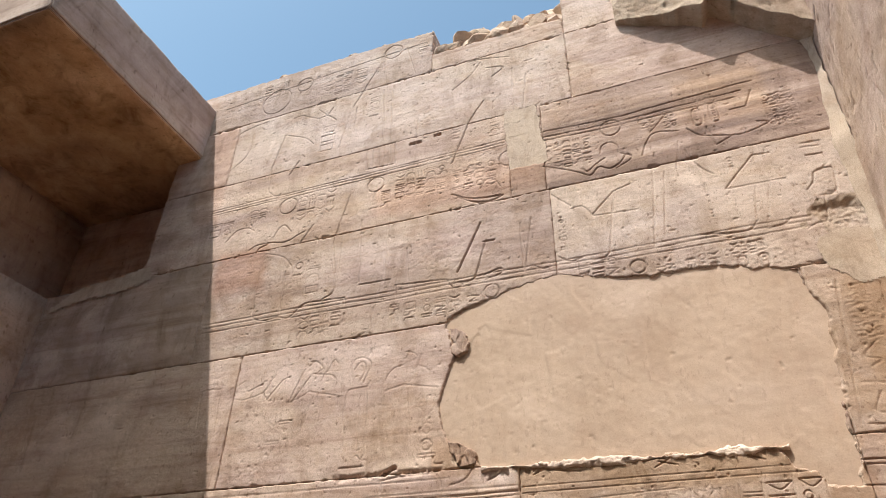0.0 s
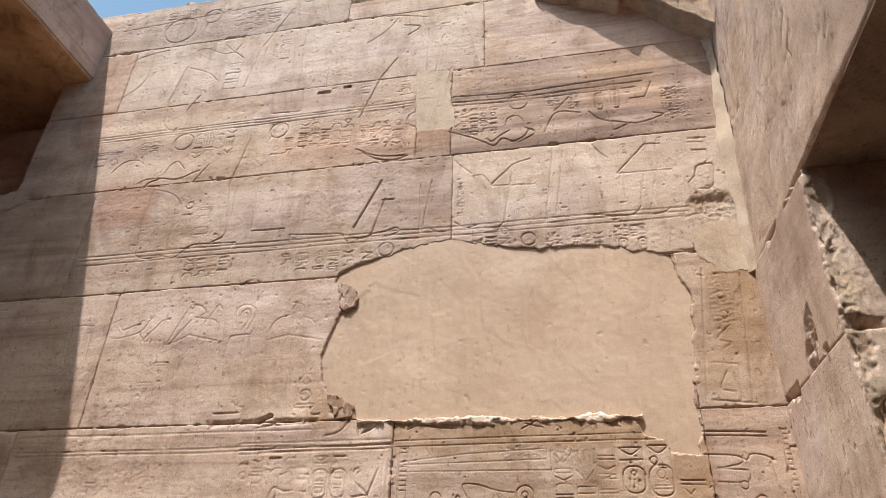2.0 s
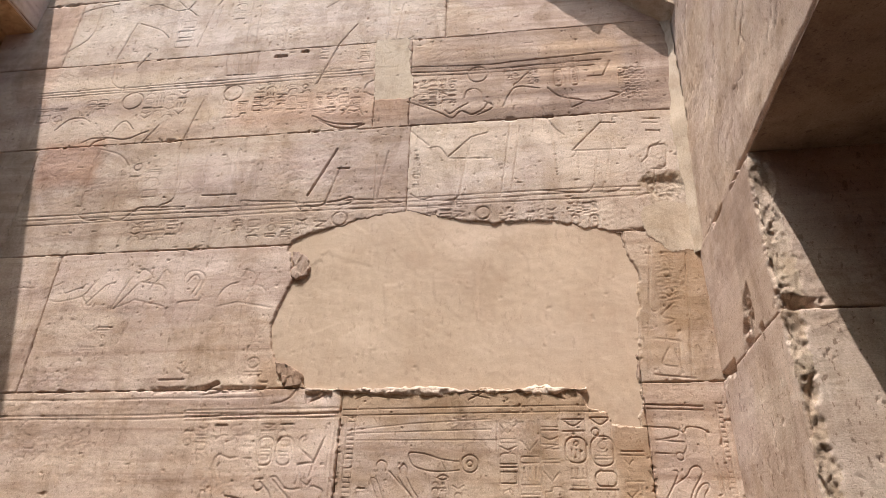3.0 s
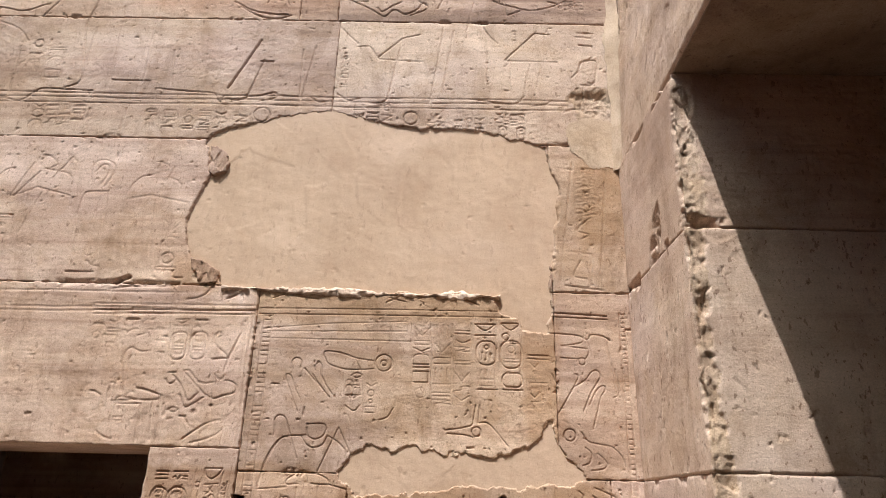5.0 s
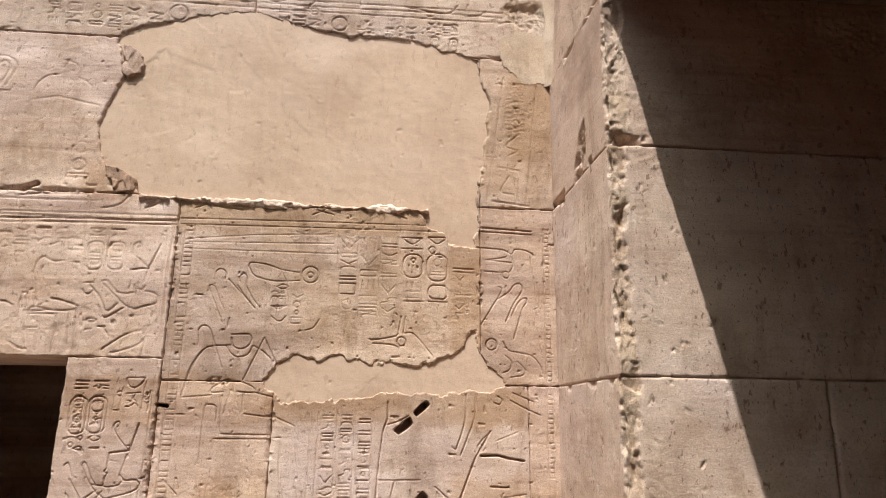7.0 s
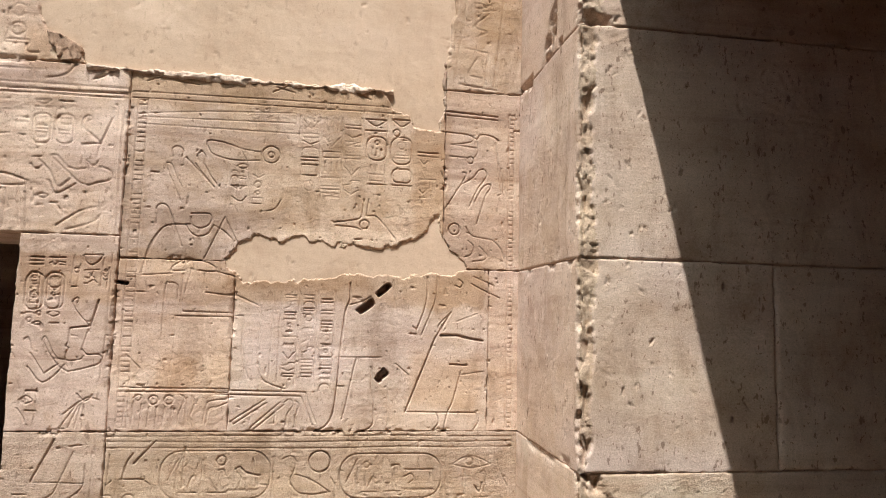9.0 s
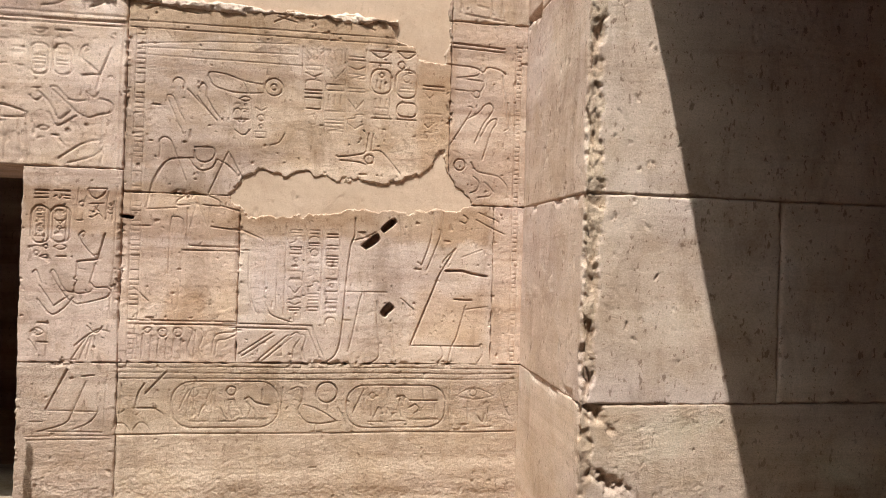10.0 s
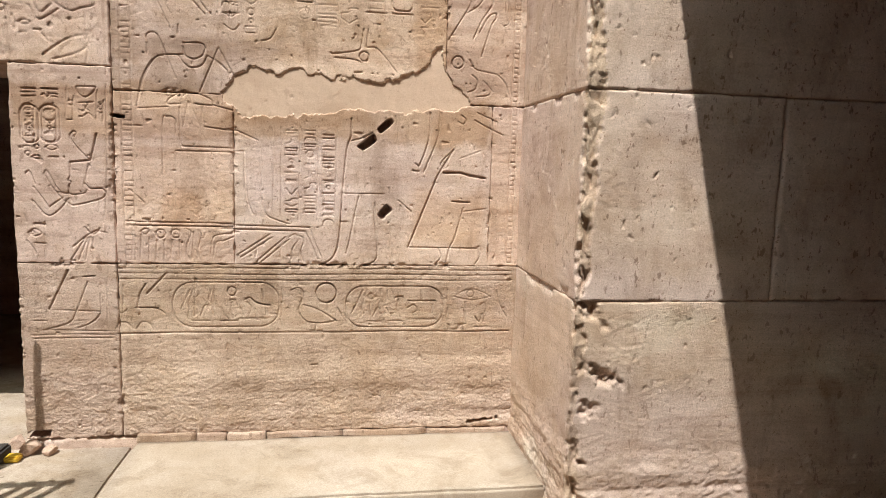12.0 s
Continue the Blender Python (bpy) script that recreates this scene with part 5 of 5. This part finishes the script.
KINDS = {(-1.57, 1.18): PALE, (-2.66, 0.22): BASE, (-2.17, 0.22): BASE, (-2.17, 2.08): DUN, (-1.87, 5.07): BANDED, (-1.85, 4.11): PALE, (-4.9, 5.94): PALE, (-2.14, 5.07): BANDED, (-0.44, 3.12): DUN}
wall = tagged(new("wall_north"), "sunlit sandstone temple wall with carved sunk reliefs", "wall", kind="structure")
for z0, z1, xs in COURSES:
    for x0, x1 in zip(xs[:-1], xs[1:]):
        blk = (x0, x1, z0, z1)
        fine = 0.0041 if z1 < 3.2 and x0 > -2.7 else 0.0063 if x1 > -4.7 else 0.016
        part("stone_block", slab("stone_block", *blk, fine, wall_relief(blk), front, back=0.25 if z0 < 6.7 else 0.6, drop=covered, fresh=broken), KINDS.get((x0, z0), SANDSTONE), wall)
for blk in ((-6.9, DOOR[0], 0.0, 2.08), (-6.9, -4.75, 2.084, 3.12), (DOOR[1], 0.05, 0.0, 0.22)):
    part("stone_block", slab("stone_block", *blk, 0.02, wall_relief(blk), front), SANDSTONE, wall)
# rubble core behind the facing, with the doorway left open
for x0, x1, y0, z0, z1 in ((DOOR[1] + 0.004, 0.3, 0.2, 0.0, 2.2), (-7.6, DOOR[0] - 0.004, 0.2, 0.0, 2.2), (-7.6, 0.3, 0.2, 2.204, 5.05),
                           (-5.55, 0.3, 0.2, 5.054, 6.92), (-8.5, -5.554, 0.52, 5.054, 6.42)):
    part("wall_core", box("wall_core", x0, x1, y0, 0.9, z0, z1), SANDSTONE, wall)

def patch(name, outline, depth, material, res, label, fall=0.0, edge=0.024):
    us, vs = [p[0] for p in outline], [p[1] for p in outline]
    me = slab(name, min(us) - 0.06, max(us) + 0.06, min(vs) - 0.06, max(vs) + 0.06, res,
              lambda U, V: -depth - (fall * (max(vs) - V) / (max(vs) - min(vs))) + 0.008 * fractal(U * 1.6, V * 1.6, 3) + 0.0016 * fractal(U * 24, V * 24, 3) + 0.0022 * facets(U * 5 + 0.6 * V, V * 3.2, 9) - 0.006 * step(0.45, 0.48, value_noise(U * 37 + 3, V * 37)) + 0.003 * step(0.465, 0.485, value_noise(U * 33 + 71, V * 33)),
              front, keep=lambda U, V: inside(U, V, outline) > -edge)
    me.materials.append(material)
    return tagged(new(name, me), label, "plaster repair")


patch("plaster_patch", PATCH, 0.008, PLASTER, 0.009, "large smooth beige plaster repair in a broken carved wall", 0.020)
patch("plaster_patch", PATCH_LOW, 0.010, PLASTER, 0.008, "narrow ragged beige plaster repair between carved blocks")
patch("plaster_patch", PATCH_CORNER, -0.006, MORTAR, 0.008, "small rounded pale mortar fill in the wall corner", edge=0.03)
patch("plaster_patch", PATCH_TOP, -0.002, MORTAR, 0.008, "upright pale mortar fill between two carved blocks", edge=0.02)

patch("plaster_patch", [(-6.60, 4.90), (-6.30, 5.06), (-5.52, 5.14), (-5.50, 5.04), (-5.75, 4.98), (-6.25, 4.97)], -0.012, MORTAR, 0.02, "ragged pale mortar strip along a shaded ledge")

# broken stubs of old stone left standing at the patch edge, and the pale plaster lip under the patch
STUBS = ([(-2.61, 4.06), (-2.54, 4.05), (-2.49, 4.01), (-2.46, 3.93), (-2.48, 3.87), (-2.55, 3.85), (-2.60, 3.88), (-2.58, 3.96)],
         [(-2.61, 3.31), (-2.52, 3.26), (-2.43, 3.23), (-2.43, 3.16), (-2.45, 3.12), (-2.53, 3.13), (-2.59, 3.23)])
for outline in STUBS:
    us, vs = [p[0] for p in outline], [p[1] for p in outline]
    part("stone_stub", slab("stone_stub", min(us) - 0.03, max(us) + 0.03, min(vs) - 0.03, max(vs) + 0.03, 0.005,
                            lambda U, V: -0.05 + 0.056 * step(-0.008, 0.004, inside(U, V, outline)) + 0.010 * fractal(U * 34, V * 6, 4, 0.6) + 0.010 * facets(U * 24, V * 14, 8),
                            front, back=0.08), BANDED, wall, "brown broken stub of old stone")


def lip_height(U, V):
    """A broken bead of plaster over the top edge of the lower block."""
    mid = np.interp(U, (-2.40, -1.9, -1.2, -0.75), (3.108, 3.092, 3.082, 3.088))
    fat = 0.026 + 0.050 * fractal(U * 6 + 2, U * 0, 4, 0.6)
    return -0.045 + 0.056 * (1 - step(0.2, 1.1, abs(V - mid + 0.012 * fractal(U * 30, V * 30, 3)) / np.maximum(fat, 0.004))) + 0.012 * facets(U * 30, V * 30, 3) + 0.005 * fractal(U * 40, V * 40, 4, 0.6)


part("plaster_lip", slab("plaster_lip", -2.40, -0.75, 3.03, 3.16, 0.005, lip_height, front, back=0.06), LIP, wall, "crumbled pale plaster bead")

# overhanging broken slab at the top
def ledge_place(U, V, H):
    base = np.interp(U, (-1.18, -0.9, -0.55, -0.5, 0.0, 0.3), (6.62, 6.50, 6.33, 6.42, 5.93, 5.7)) + 0.03 * fractal(U * 9, U * 0 + 2, 3)
    out = np.interp(U, (-1.18, -0.9, -0.55, 0.0, 0.3), (0.04, 0.10, 0.22, 0.19, 0.18))
    return np.stack([U, -np.where(H < -0.2, -0.3, out + H), base + V * (7.9 - base)], -1)


ledge = slab("broken_overhang", -1.18, 0.18, 0.0, 1.0, 0.012, lambda U, V: 0.035 * fractal(U * 4, V * 6, 3) + 0.018 * facets(U * 6, V * 11) + 0.009 * facets(U * 24, V * 40, 4) + 0.006 * fractal(U * 40, V * 60, 3, 0.7), ledge_place, back=0.4)
part("broken_overhang", ledge, ROUGH, wall, "rough broken stone overhang")


def cove_place(U, V, H):
    w = 0.8 + 0.7 * fractal(U * 0 + 3, V * 2.5, 3)
    lump = 0.012 * fractal(U * 3, V * 14, 4)
    face = 0.02 + 0.035 * (V - BEAM_Z)
    return np.stack([face - 0.075 * w * (1 - U) - 0.002 * U + lump, -0.003 - 0.085 * w * U - lump, V], -1)


cove = slab("mortar_fillet", 0, 1, 3.93, 6.3, 0.025, lambda U, V: U * 0, cove_place, keep=lambda U, V: U >= 0)
cove.materials.append(MORTAR)
tagged(new("mortar_fillet", cove), "rough pale mortar fillet in the corner under the overhang", "mortar")

# ---- pier with a broken corner, and the beam over it ----
pier = tagged(new("wall_east"), "smooth sandstone pier with a ragged broken corner, half in shade", "wall", kind="structure")
PIER_COURSES = (0.0, 1.18, 2.08, 3.12, BEAM_Z)
pick = random.Random(5)
PITS = []
for i in range(170):  # chisel pits on the front
    u, v, a, n = 1.12 + pick.random() ** 1.4 * 2.2, pick.uniform(0.7, 3.1), pick.uniform(0.6, 2.3), pick.uniform(0.002, 0.013)
    PITS.append((np.array([(u - n * math.cos(a), v - n * math.sin(a)), (u + n * math.cos(a), v + n * math.sin(a))]), pick.uniform(0.004, 0.007), pick.uniform(0.004, 0.010)))
for i in range(90):  # thin upright nicks on the side
    u, v, n = pick.uniform(0.05, 0.95), pick.uniform(1.2, 3.0), pick.uniform(0.006, 0.022)
    PITS.append((np.array([(u, v - n), (u, v + n)]), 0.005, 0.006))


def pier_place(U, V, H):
    s = U - 1.0
    turn = step(-0.11, 0.11, s)
    return np.stack([np.maximum(s, 0) - (1 - turn) * H, -np.minimum(U, 1.0) - turn * H, V], -1)


def corner_mask(U, V):
    s = U - 1.0
    wide = np.where(V > 3.12, 0.085, np.where(V > 1.18, 0.062, 0.05)) * (1 + 1.1 * fractal(V * 3.1 + 5, V * 0, 3))
    return step(-0.035, -0.005, s + 0.03 * fractal(U * 20, V * 20, 3)) * (1 - step(wide, wide + 0.02, s + 0.03 * fractal(U * 20 + 9, V * 20, 3)))


def pier_relief(block):
    u0, u1, v0, v1 = block
    top = v0 > 3

    def height(U, V):
        H = np.zeros(U.shape)
        apply_strokes(U, V, H, PITS)
        H += 0.008 * fractal(U * 1.7 + 8, V * 1.7, 3) + 0.003 * fractal(U * 11, V * 11, 3)
        low = 1 - step(0.2, 0.75, V)
        H += low * (0.007 * fractal(U * 10, V * 26, 4, 0.6) + 0.020 * fractal(U * 0.6, V * 10, 3) + 0.006 * fractal(U * 60, V * 70, 3, 0.7))
        edge = np.minimum(np.minimum(U - u0 + (9 if u0 < 0.02 else 0), u1 - U), np.minimum(V - v0, v1 - V)) + 0.010 * fractal(U * 22, V * 22, 3)
        H -= np.where(U < 0.95, 0.007, 0.014) * (1 - step(-0.001, 0.005, edge))
        rough = step(0.02, 0.25, fractal(U * 2.1 + 4, V * 2.9, 3))
        H += rough * step(1.0, 1.2, U) * 0.004 * fractal(U * 48, V * 60, 4, 0.7)
        # the broken corner
        s = U - 1.0
        mask = corner_mask(U, V) * np.clip(1.15 - np.maximum(s, 0) / 0.13, 0.12, 1)
        rag = 0.024 + 0.05 * fractal(U * 5 + 2, V * 7, 2) + 0.034 * facets(U * 13, V * 9) + 0.016 * facets(U * 34, V * 26, 5) + 0.004 * fractal(U * 60, V * 60, 2)
        H -= mask * np.clip(rag, 0.002, 0.09) * (1 - 0.7 * step(3.72, 3.86, V))
        # bites along the joints
        near = np.minimum(V - v0, v1 - V)
        H -= 0.06 * step(0.12, 0.3, fractal(U * 5 + 31, V * 5 + v0, 3)) * (1 - step(0.0, 0.05, near)) * (1 if top or v1 > 3 else 0.2) * (1 - step(1.2, 1.35, U))
        if top:
            r = np.hypot((U - 0.52 - 0.5 * (V - 3.12)) / 0.10, (V - 3.20) / 0.22) + 0.5 * fractal(U * 10, V * 10, 3)
            H -= (1 - step(0.6, 1.0, r)) * (0.020 + 0.03 * fractal(U * 26, V * 26, 4, 0.6))
            r = np.hypot((U - 1.06) / 0.15, (V - 3.14 + 0.25 * (U - 1.06)) / 0.06) + 0.9 * fractal(U * 11, V * 11, 5, 0.6)
            H -= (1 - step(0.3, 1.0, r)) * (0.07 + 0.06 * fractal(U * 21, V * 21, 4))
        elif v0 < 0.1:
            for cu, cv, ru, rv in ((1.06, 1.12, 0.10, 0.06), (1.12, 0.86, 0.10, 0.04), (1.06, 0.72, 0.07, 0.06), (1.05, 0.45, 0.06, 0.03), (1.05, 0.28, 0.06, 0.03)):
                r = np.hypot((U - cu) / ru, (V - cv + 0.4 * (U - cu)) / rv) + 1.0 * fractal(U * 13, V * 13, 5, 0.6)
                H -= (1 - step(0.3, 1.0, r)) * (0.022 + 0.04 * fractal(U * 25, V * 25, 4))
        return H
    return height


for z0, z1 in zip(PIER_COURSES[:-1], PIER_COURSES[1:]):
    split = 1.91 if z0 == 1.18 else 2.75
    for u0, u1, fine in ((0.0, split, 0.0072), (split, 4.6, 0.014)):
        blk = (u0, u1, z0, z1)
        part("stone_block", slab("stone_block", *blk, fine, pier_relief(blk), pier_place, back=0.25, fresh=corner_mask if u0 == 0 else None), PIERFOOT if z0 == 0 else UMBER if z0 > 3 else PIERSTONE, pier)
part("wall_core", box("wall_core", 0.28, 3.6, PIER_Y + 0.28, 0.9, 0.0, BEAM_Z - 0.01), SANDSTONE, pier)

beam = tagged(new("architrave_east"), "massive pinkish sandstone architrave with a weathered carved side", "beam", kind="structure")
BEAM_CUTS, cut = [], random.Random(21)
for i in range(95):
    u, v, n, a = cut.uniform(0.05, 3.0), cut.uniform(4.05, 6.9), cut.uniform(0.03, 0.20), cut.gauss(1.45, 0.35)
    bend = cut.uniform(-0.05, 0.05)
    p = [(u, v), (u + n * 0.5 * math.cos(a) + bend, v + n * 0.5 * math.sin(a)), (u + n * math.cos(a), v + n * math.sin(a))]
    BEAM_CUTS.append((np.array(p), cut.uniform(0.006, 0.013), cut.uniform(0.006, 0.013)))
for i in range(260):
    u, v, n = cut.uniform(0.05, 3.2), cut.uniform(4.0, 6.9), cut.uniform(0.005, 0.02)
    BEAM_CUTS.append((np.array([(u, v), (u + n * 0.3, v + n)]), 0.007, 0.010))


def beam_place(U, V, H):
    return np.stack([0.02 + 0.035 * (V - BEAM_Z) - H, -U, V], -1)


def beam_relief(U, V):
    H = np.zeros(U.shape)
    apply_strokes(U, V, H, BEAM_CUTS)
    return H + 0.02 * fractal(U * 1.1, V * 1.1, 3) + 0.006 * fractal(U * 9, V * 9, 4) - 0.02 * (1 - step(0.0, 0.02, V - BEAM_Z + 0.02 * fractal(U * 9, V * 9, 3)))


part("side", slab("side", 0.0, 3.4, BEAM_Z, 7.6, 0.0135, beam_relief, beam_place, back=0.4), ROSE, beam)
part("side", slab("side", 3.404, 5.0, BEAM_Z, 7.6, 0.06, beam_relief, beam_place, back=0.4), ROSE, beam)
part("core", box("core", 0.30, 3.6, -5.0, 0.6, BEAM_Z + 0.012, 7.6, 0, 12, 0.006), ROSE, beam)
# thin sheet below the beam, its shade painted in as a dark colour
part("underside", box("underside", 0.03, 3.6, -5.0, -0.004, BEAM_Z - 0.006, BEAM_Z + 0.004), SOFFIT_SHADE, beam, "brown underside with shade put into its colour")

# ---- west beam and walls ----
beam2 = tagged(new("architrave_west"), "broad sandstone roof beam with a shaded underside", "beam", kind="structure")
part("beam_stone", box("beam_stone", -8.6, -5.3, -1.88, 0.6, 6.42, 7.08, 0.012, 24, 0.010), SANDSTONE, beam2)
part("underside", box("underside", -8.6, -5.315, -1.865, 0.6, 6.402, 6.44, 0.006, 12, 0.005), OCHRE, beam2, "orange-brown underside")
wall2 = tagged(new("wall_west"), "shaded plain sandstone side wall", "wall", kind="structure")
for x, y1, z0, z1 in ((-7.33, 0.6, 5.07, 6.42), (-6.72, 0.3, 2.6, 5.06), (-6.72, 0.3, 0.0, 2.596)):
    part("stone_block", box("stone_block", -8.6, x, -5.0, y1, z0, z1, 0.01, 8, 0.006), PALE, wall2)
part("stone_block", box("stone_block", -8.6, -7.33, -5.0, -1.9, 6.424, 7.08, 0.01, 4, 0.006), SANDSTONE, wall2)
# unseen walls, added to hold back sky light and ground bounce
wall3 = tagged(new("light_blocking_wall_south"), "unseen plain wall added to block light from the court", "wall", kind="structure")
part("stone_block", box("stone_block", -8.6, 3.6, -5.5, -5.004, 0.0, 7.6), LOW_BOUNCE, wall3)
part("stone_block", box("stone_block", 3.604, 4.1, -5.5, 0.9, 0.0, 7.6), LOW_BOUNCE, wall3)


# unseen block, added to cut the light on the pier's right part
part("stone_block", box("stone_block", 0.95, 1.45, -5.0, -2.95, 0.0, 3.0, 0.01, 4, 0.006), LOW_BOUNCE, wall3)


# ---- loose stones on the wall top ----
def loose_stone(size, seed):
    bm = bmesh.new()
    bmesh.ops.create_icosphere(bm, subdivisions=3, radius=0.5)
    r = random.Random(seed)
    off = Vector((r.uniform(-50, 50), r.uniform(-50, 50), r.uniform(-50, 50)))
    planes = [(Vector((r.gauss(0, 1), r.gauss(0, 1), r.gauss(0, 1))).normalized(), r.uniform(0.24, 0.40)) for _ in range(13)]
    for v in bm.verts:
        for n, d in planes:
            over = v.co.dot(n) - d
            if over > 0:
                v.co -= n * over
        v.co += v.co.normalized() * 0.025 * noise.noise(v.co * 7 + off)
        v.co = Vector((v.co.x * size[0], v.co.y * size[1], v.co.z * size[2]))
    me = from_bm("loose_stone", bm)
    me.materials.append(LIMESTONE)
    return me


toss, resting = random.Random(3), []
for layer, count in ((0, 10), (1, 9), (2, 8)):
    for i in range(count):
        x = -2.74 + 0.10 * layer + (1.02 - 0.06 * layer) * i / (count - 1) + toss.uniform(-0.03, 0.03)
        s = toss.uniform(0.19, 0.28)
        rise = 0.13 * layer * (0.6 + 0.4 * min(1.0, (x + 2.85) / 0.4))
        stone_ob = new("loose_stone", loose_stone((s * 1.35, s, s * 0.9), 31 * layer + i))
        stone_ob.matrix_world = pose(x, 0.09 + 0.06 * layer + toss.uniform(0, 0.03), 6.94 + s * 0.33 + rise, toss.uniform(-25, 25), toss.uniform(-25, 25), toss.uniform(0, 360))
        tagged(stone_ob, "loose buff limestone lump in a heap on the wall top", "stone", "stones on the wall top")
for x, z, s in ((-5.42, 7.33, 0.16), (-5.30, 7.36, 0.10), (-5.58, 7.32, 0.14)):
    stone_ob = new("loose_stone", loose_stone((s * 1.3, s, s * 0.8), int(x * -100)))
    stone_ob.matrix_world = pose(x, 0.12, z, 0, 0, x * 50)
    tagged(stone_ob, "small loose ochre stone on the wall top", "stone", "stones on the wall top")

for n in range(11):
    x, s = -4.75 + 0.17 * n + toss.uniform(-0.06, 0.06), toss.uniform(0.06, 0.11)
    stone_ob = new("loose_stone", loose_stone((s * 1.8, s, s * 0.7), 200 + n))
    stone_ob.matrix_world = pose(x, 0.05, 7.31 + s * 0.18, toss.uniform(-12, 12), 0, toss.uniform(-30, 30))
    tagged(stone_ob, "crumbled whitish stone fragment on the wall top", "stone", "stones on the wall top")

# ---- ground, bench ----
bm = bmesh.new()
bmesh.ops.create_grid(bm, x_segments=2, y_segments=2, size=600)
me = from_bm("ground", bm)
me.materials.append(SAND)
tagged(new("ground", me), "pale sandy stone-paved temple ground", "ground", kind="structure")
me = box("stone_bench", -2.1, 0.02, -0.70, 0.0, 0.0, 0.19, 0.012, 16, 0.005)
me.materials.append(SLAB)
tagged(new("stone_bench", me), "low smooth pale stone slab along the wall foot", "bench")

# thin levelling stones between the bench and the wall
low = random.Random(17)
for x0, x1, z in ((-2.10, -1.79, 0.225), (-1.785, -1.62, 0.222), (-1.615, -1.41, 0.226), (-1.405, -0.98, 0.212), (-0.975, -0.5, 0.214), (-0.495, -0.03, 0.211)):
    part("stone_block", box("stone_block", x0, x1, -0.008 - low.random() * 0.012, 0.03, 0.185, z + 0.008, 0.003, 9, 0.016), BASE, wall)

# dark room beyond the doorway
room = tagged(new("doorway_room"), "dark chamber beyond the doorway", "room", kind="structure")
part("wall_back", box("wall_back", -6.0, 0.0, 4.0, 4.3, 0.0, 3.0), SANDSTONE, room)
part("wall_side", box("wall_side", -6.3, -6.0, 0.9, 4.3, 0.0, 3.0), SANDSTONE, room)
part("wall_side", box("wall_side", 0.0, 0.3, 0.9, 4.3, 0.0, 3.0), SANDSTONE, room)
part("ceiling", box("ceiling", -6.3, 0.3, 0.9, 4.3, 3.0, 3.3), SANDSTONE, room)

# ---- threshold and the clutter beside the doorway ----
me = box("threshold", -4.8, -2.12, -0.75, 1.6, 0.0, 0.16, 0.015, 5, 0.006)
me.materials.append(SAND)
tagged(new("threshold", me), "worn pale stone doorstep dusted with sand", "doorstep", kind="structure")


def plain(name, colour, rough=0.7):
    m = stone(name, tuple(c * 0.75 for c in colour), colour, tuple(min(1, c * 1.2) for c in colour), band=0.3, rough=rough, grain=0.2)
    return m


WOOD, YELLOW, DARK = plain("weathered_wood", (0.20, 0.13, 0.08)), plain("yellow_paint", (0.62, 0.40, 0.04)), plain("dark_metal", (0.05, 0.045, 0.04))


def bar(a, b, w):
    """A squared timber from a to b."""
    a, b = Vector(a), Vector(b)
    bm = bmesh.new()
    bmesh.ops.create_cube(bm, size=1)
    bmesh.ops.bevel(bm, geom=bm.edges[:], offset=0.12, segments=1, affect="EDGES")
    turn = (b - a).to_track_quat("Z", "Y").to_matrix().to_4x4()
    for v in bm.verts:
        v.co = (a + b) / 2 + turn @ Vector((v.co.x * w, v.co.y * w, v.co.z * (b - a).length))
    return from_bm("bar", bm)


# rubble fallen from the jamb, resting on the doorstep
for x, y, z, size, turn in ((-2.62, -0.06, 0.195, (0.15, 0.11, 0.09), 20), (-2.72, 0.05, 0.19, (0.12, 0.10, 0.08), 70), (-2.52, -0.05, 0.18, (0.11, 0.08, 0.06), 140), (-2.78, -0.10, 0.18, (0.09, 0.08, 0.05), 10)):
    rubble = new("rubble_stone", loose_stone(size, int(turn)))
    rubble.data.materials.clear()
    rubble.data.materials.append(UMBER)
    rubble.matrix_world = pose(x, y, z, 8, -6, turn)
    tagged(rubble, "broken buff stone lump at the foot of the door jamb", "stone", "rubble by the doorway")

trestle = tagged(new("wooden_trestle"), "weathered wooden trestle standing on the doorstep", "trestle")
for y in (-0.62, -0.36):
    part("leg", bar((-3.05, y, 0.16), (-3.01, y, 0.80), 0.035), WOOD, trestle)
    part("leg", bar((-3.40, y, 0.16), (-3.36, y, 0.80), 0.035), WOOD, trestle)
for z in (0.35, 0.50, 0.65, 0.78):
    part("rail", bar((-3.03, -0.66, z), (-3.03, -0.32, z), 0.03), WOOD, trestle)
part("post", bar((-2.83, -0.45, 0.16), (-2.80, -0.42, 1.66), 0.032), WOOD, trestle)
part("foot", bar((-3.03, -0.45, 0.20), (-2.83, -0.45, 0.20), 0.03), WOOD, trestle)
barrier = tagged(new("slatted_barrier"), "dark wooden slatted barrier standing beside the doorway", "barrier")
for n in range(6):
    part("slat", bar((-3.05 + 0.09 * n, -0.98, 0.0), (-3.05 + 0.09 * n, -0.95, 1.45), 0.034), WOOD, barrier)
for z in (0.30, 1.36):
    part("rail", bar((-3.10, -0.94, z), (-2.56, -0.94, z), 0.04), WOOD, barrier)
crate = tagged(new("tool_box"), "dark tool box with a yellow clasp beside the doorway", "box")
part("body", box("body", -2.90, -2.70, -0.20, -0.06, 0.162, 0.235, 0.012), DARK, crate)
part("clasp", box("clasp", -2.70, -2.63, -0.16, -0.10, 0.164, 0.195, 0.006), YELLOW, crate, "yellow clasp")
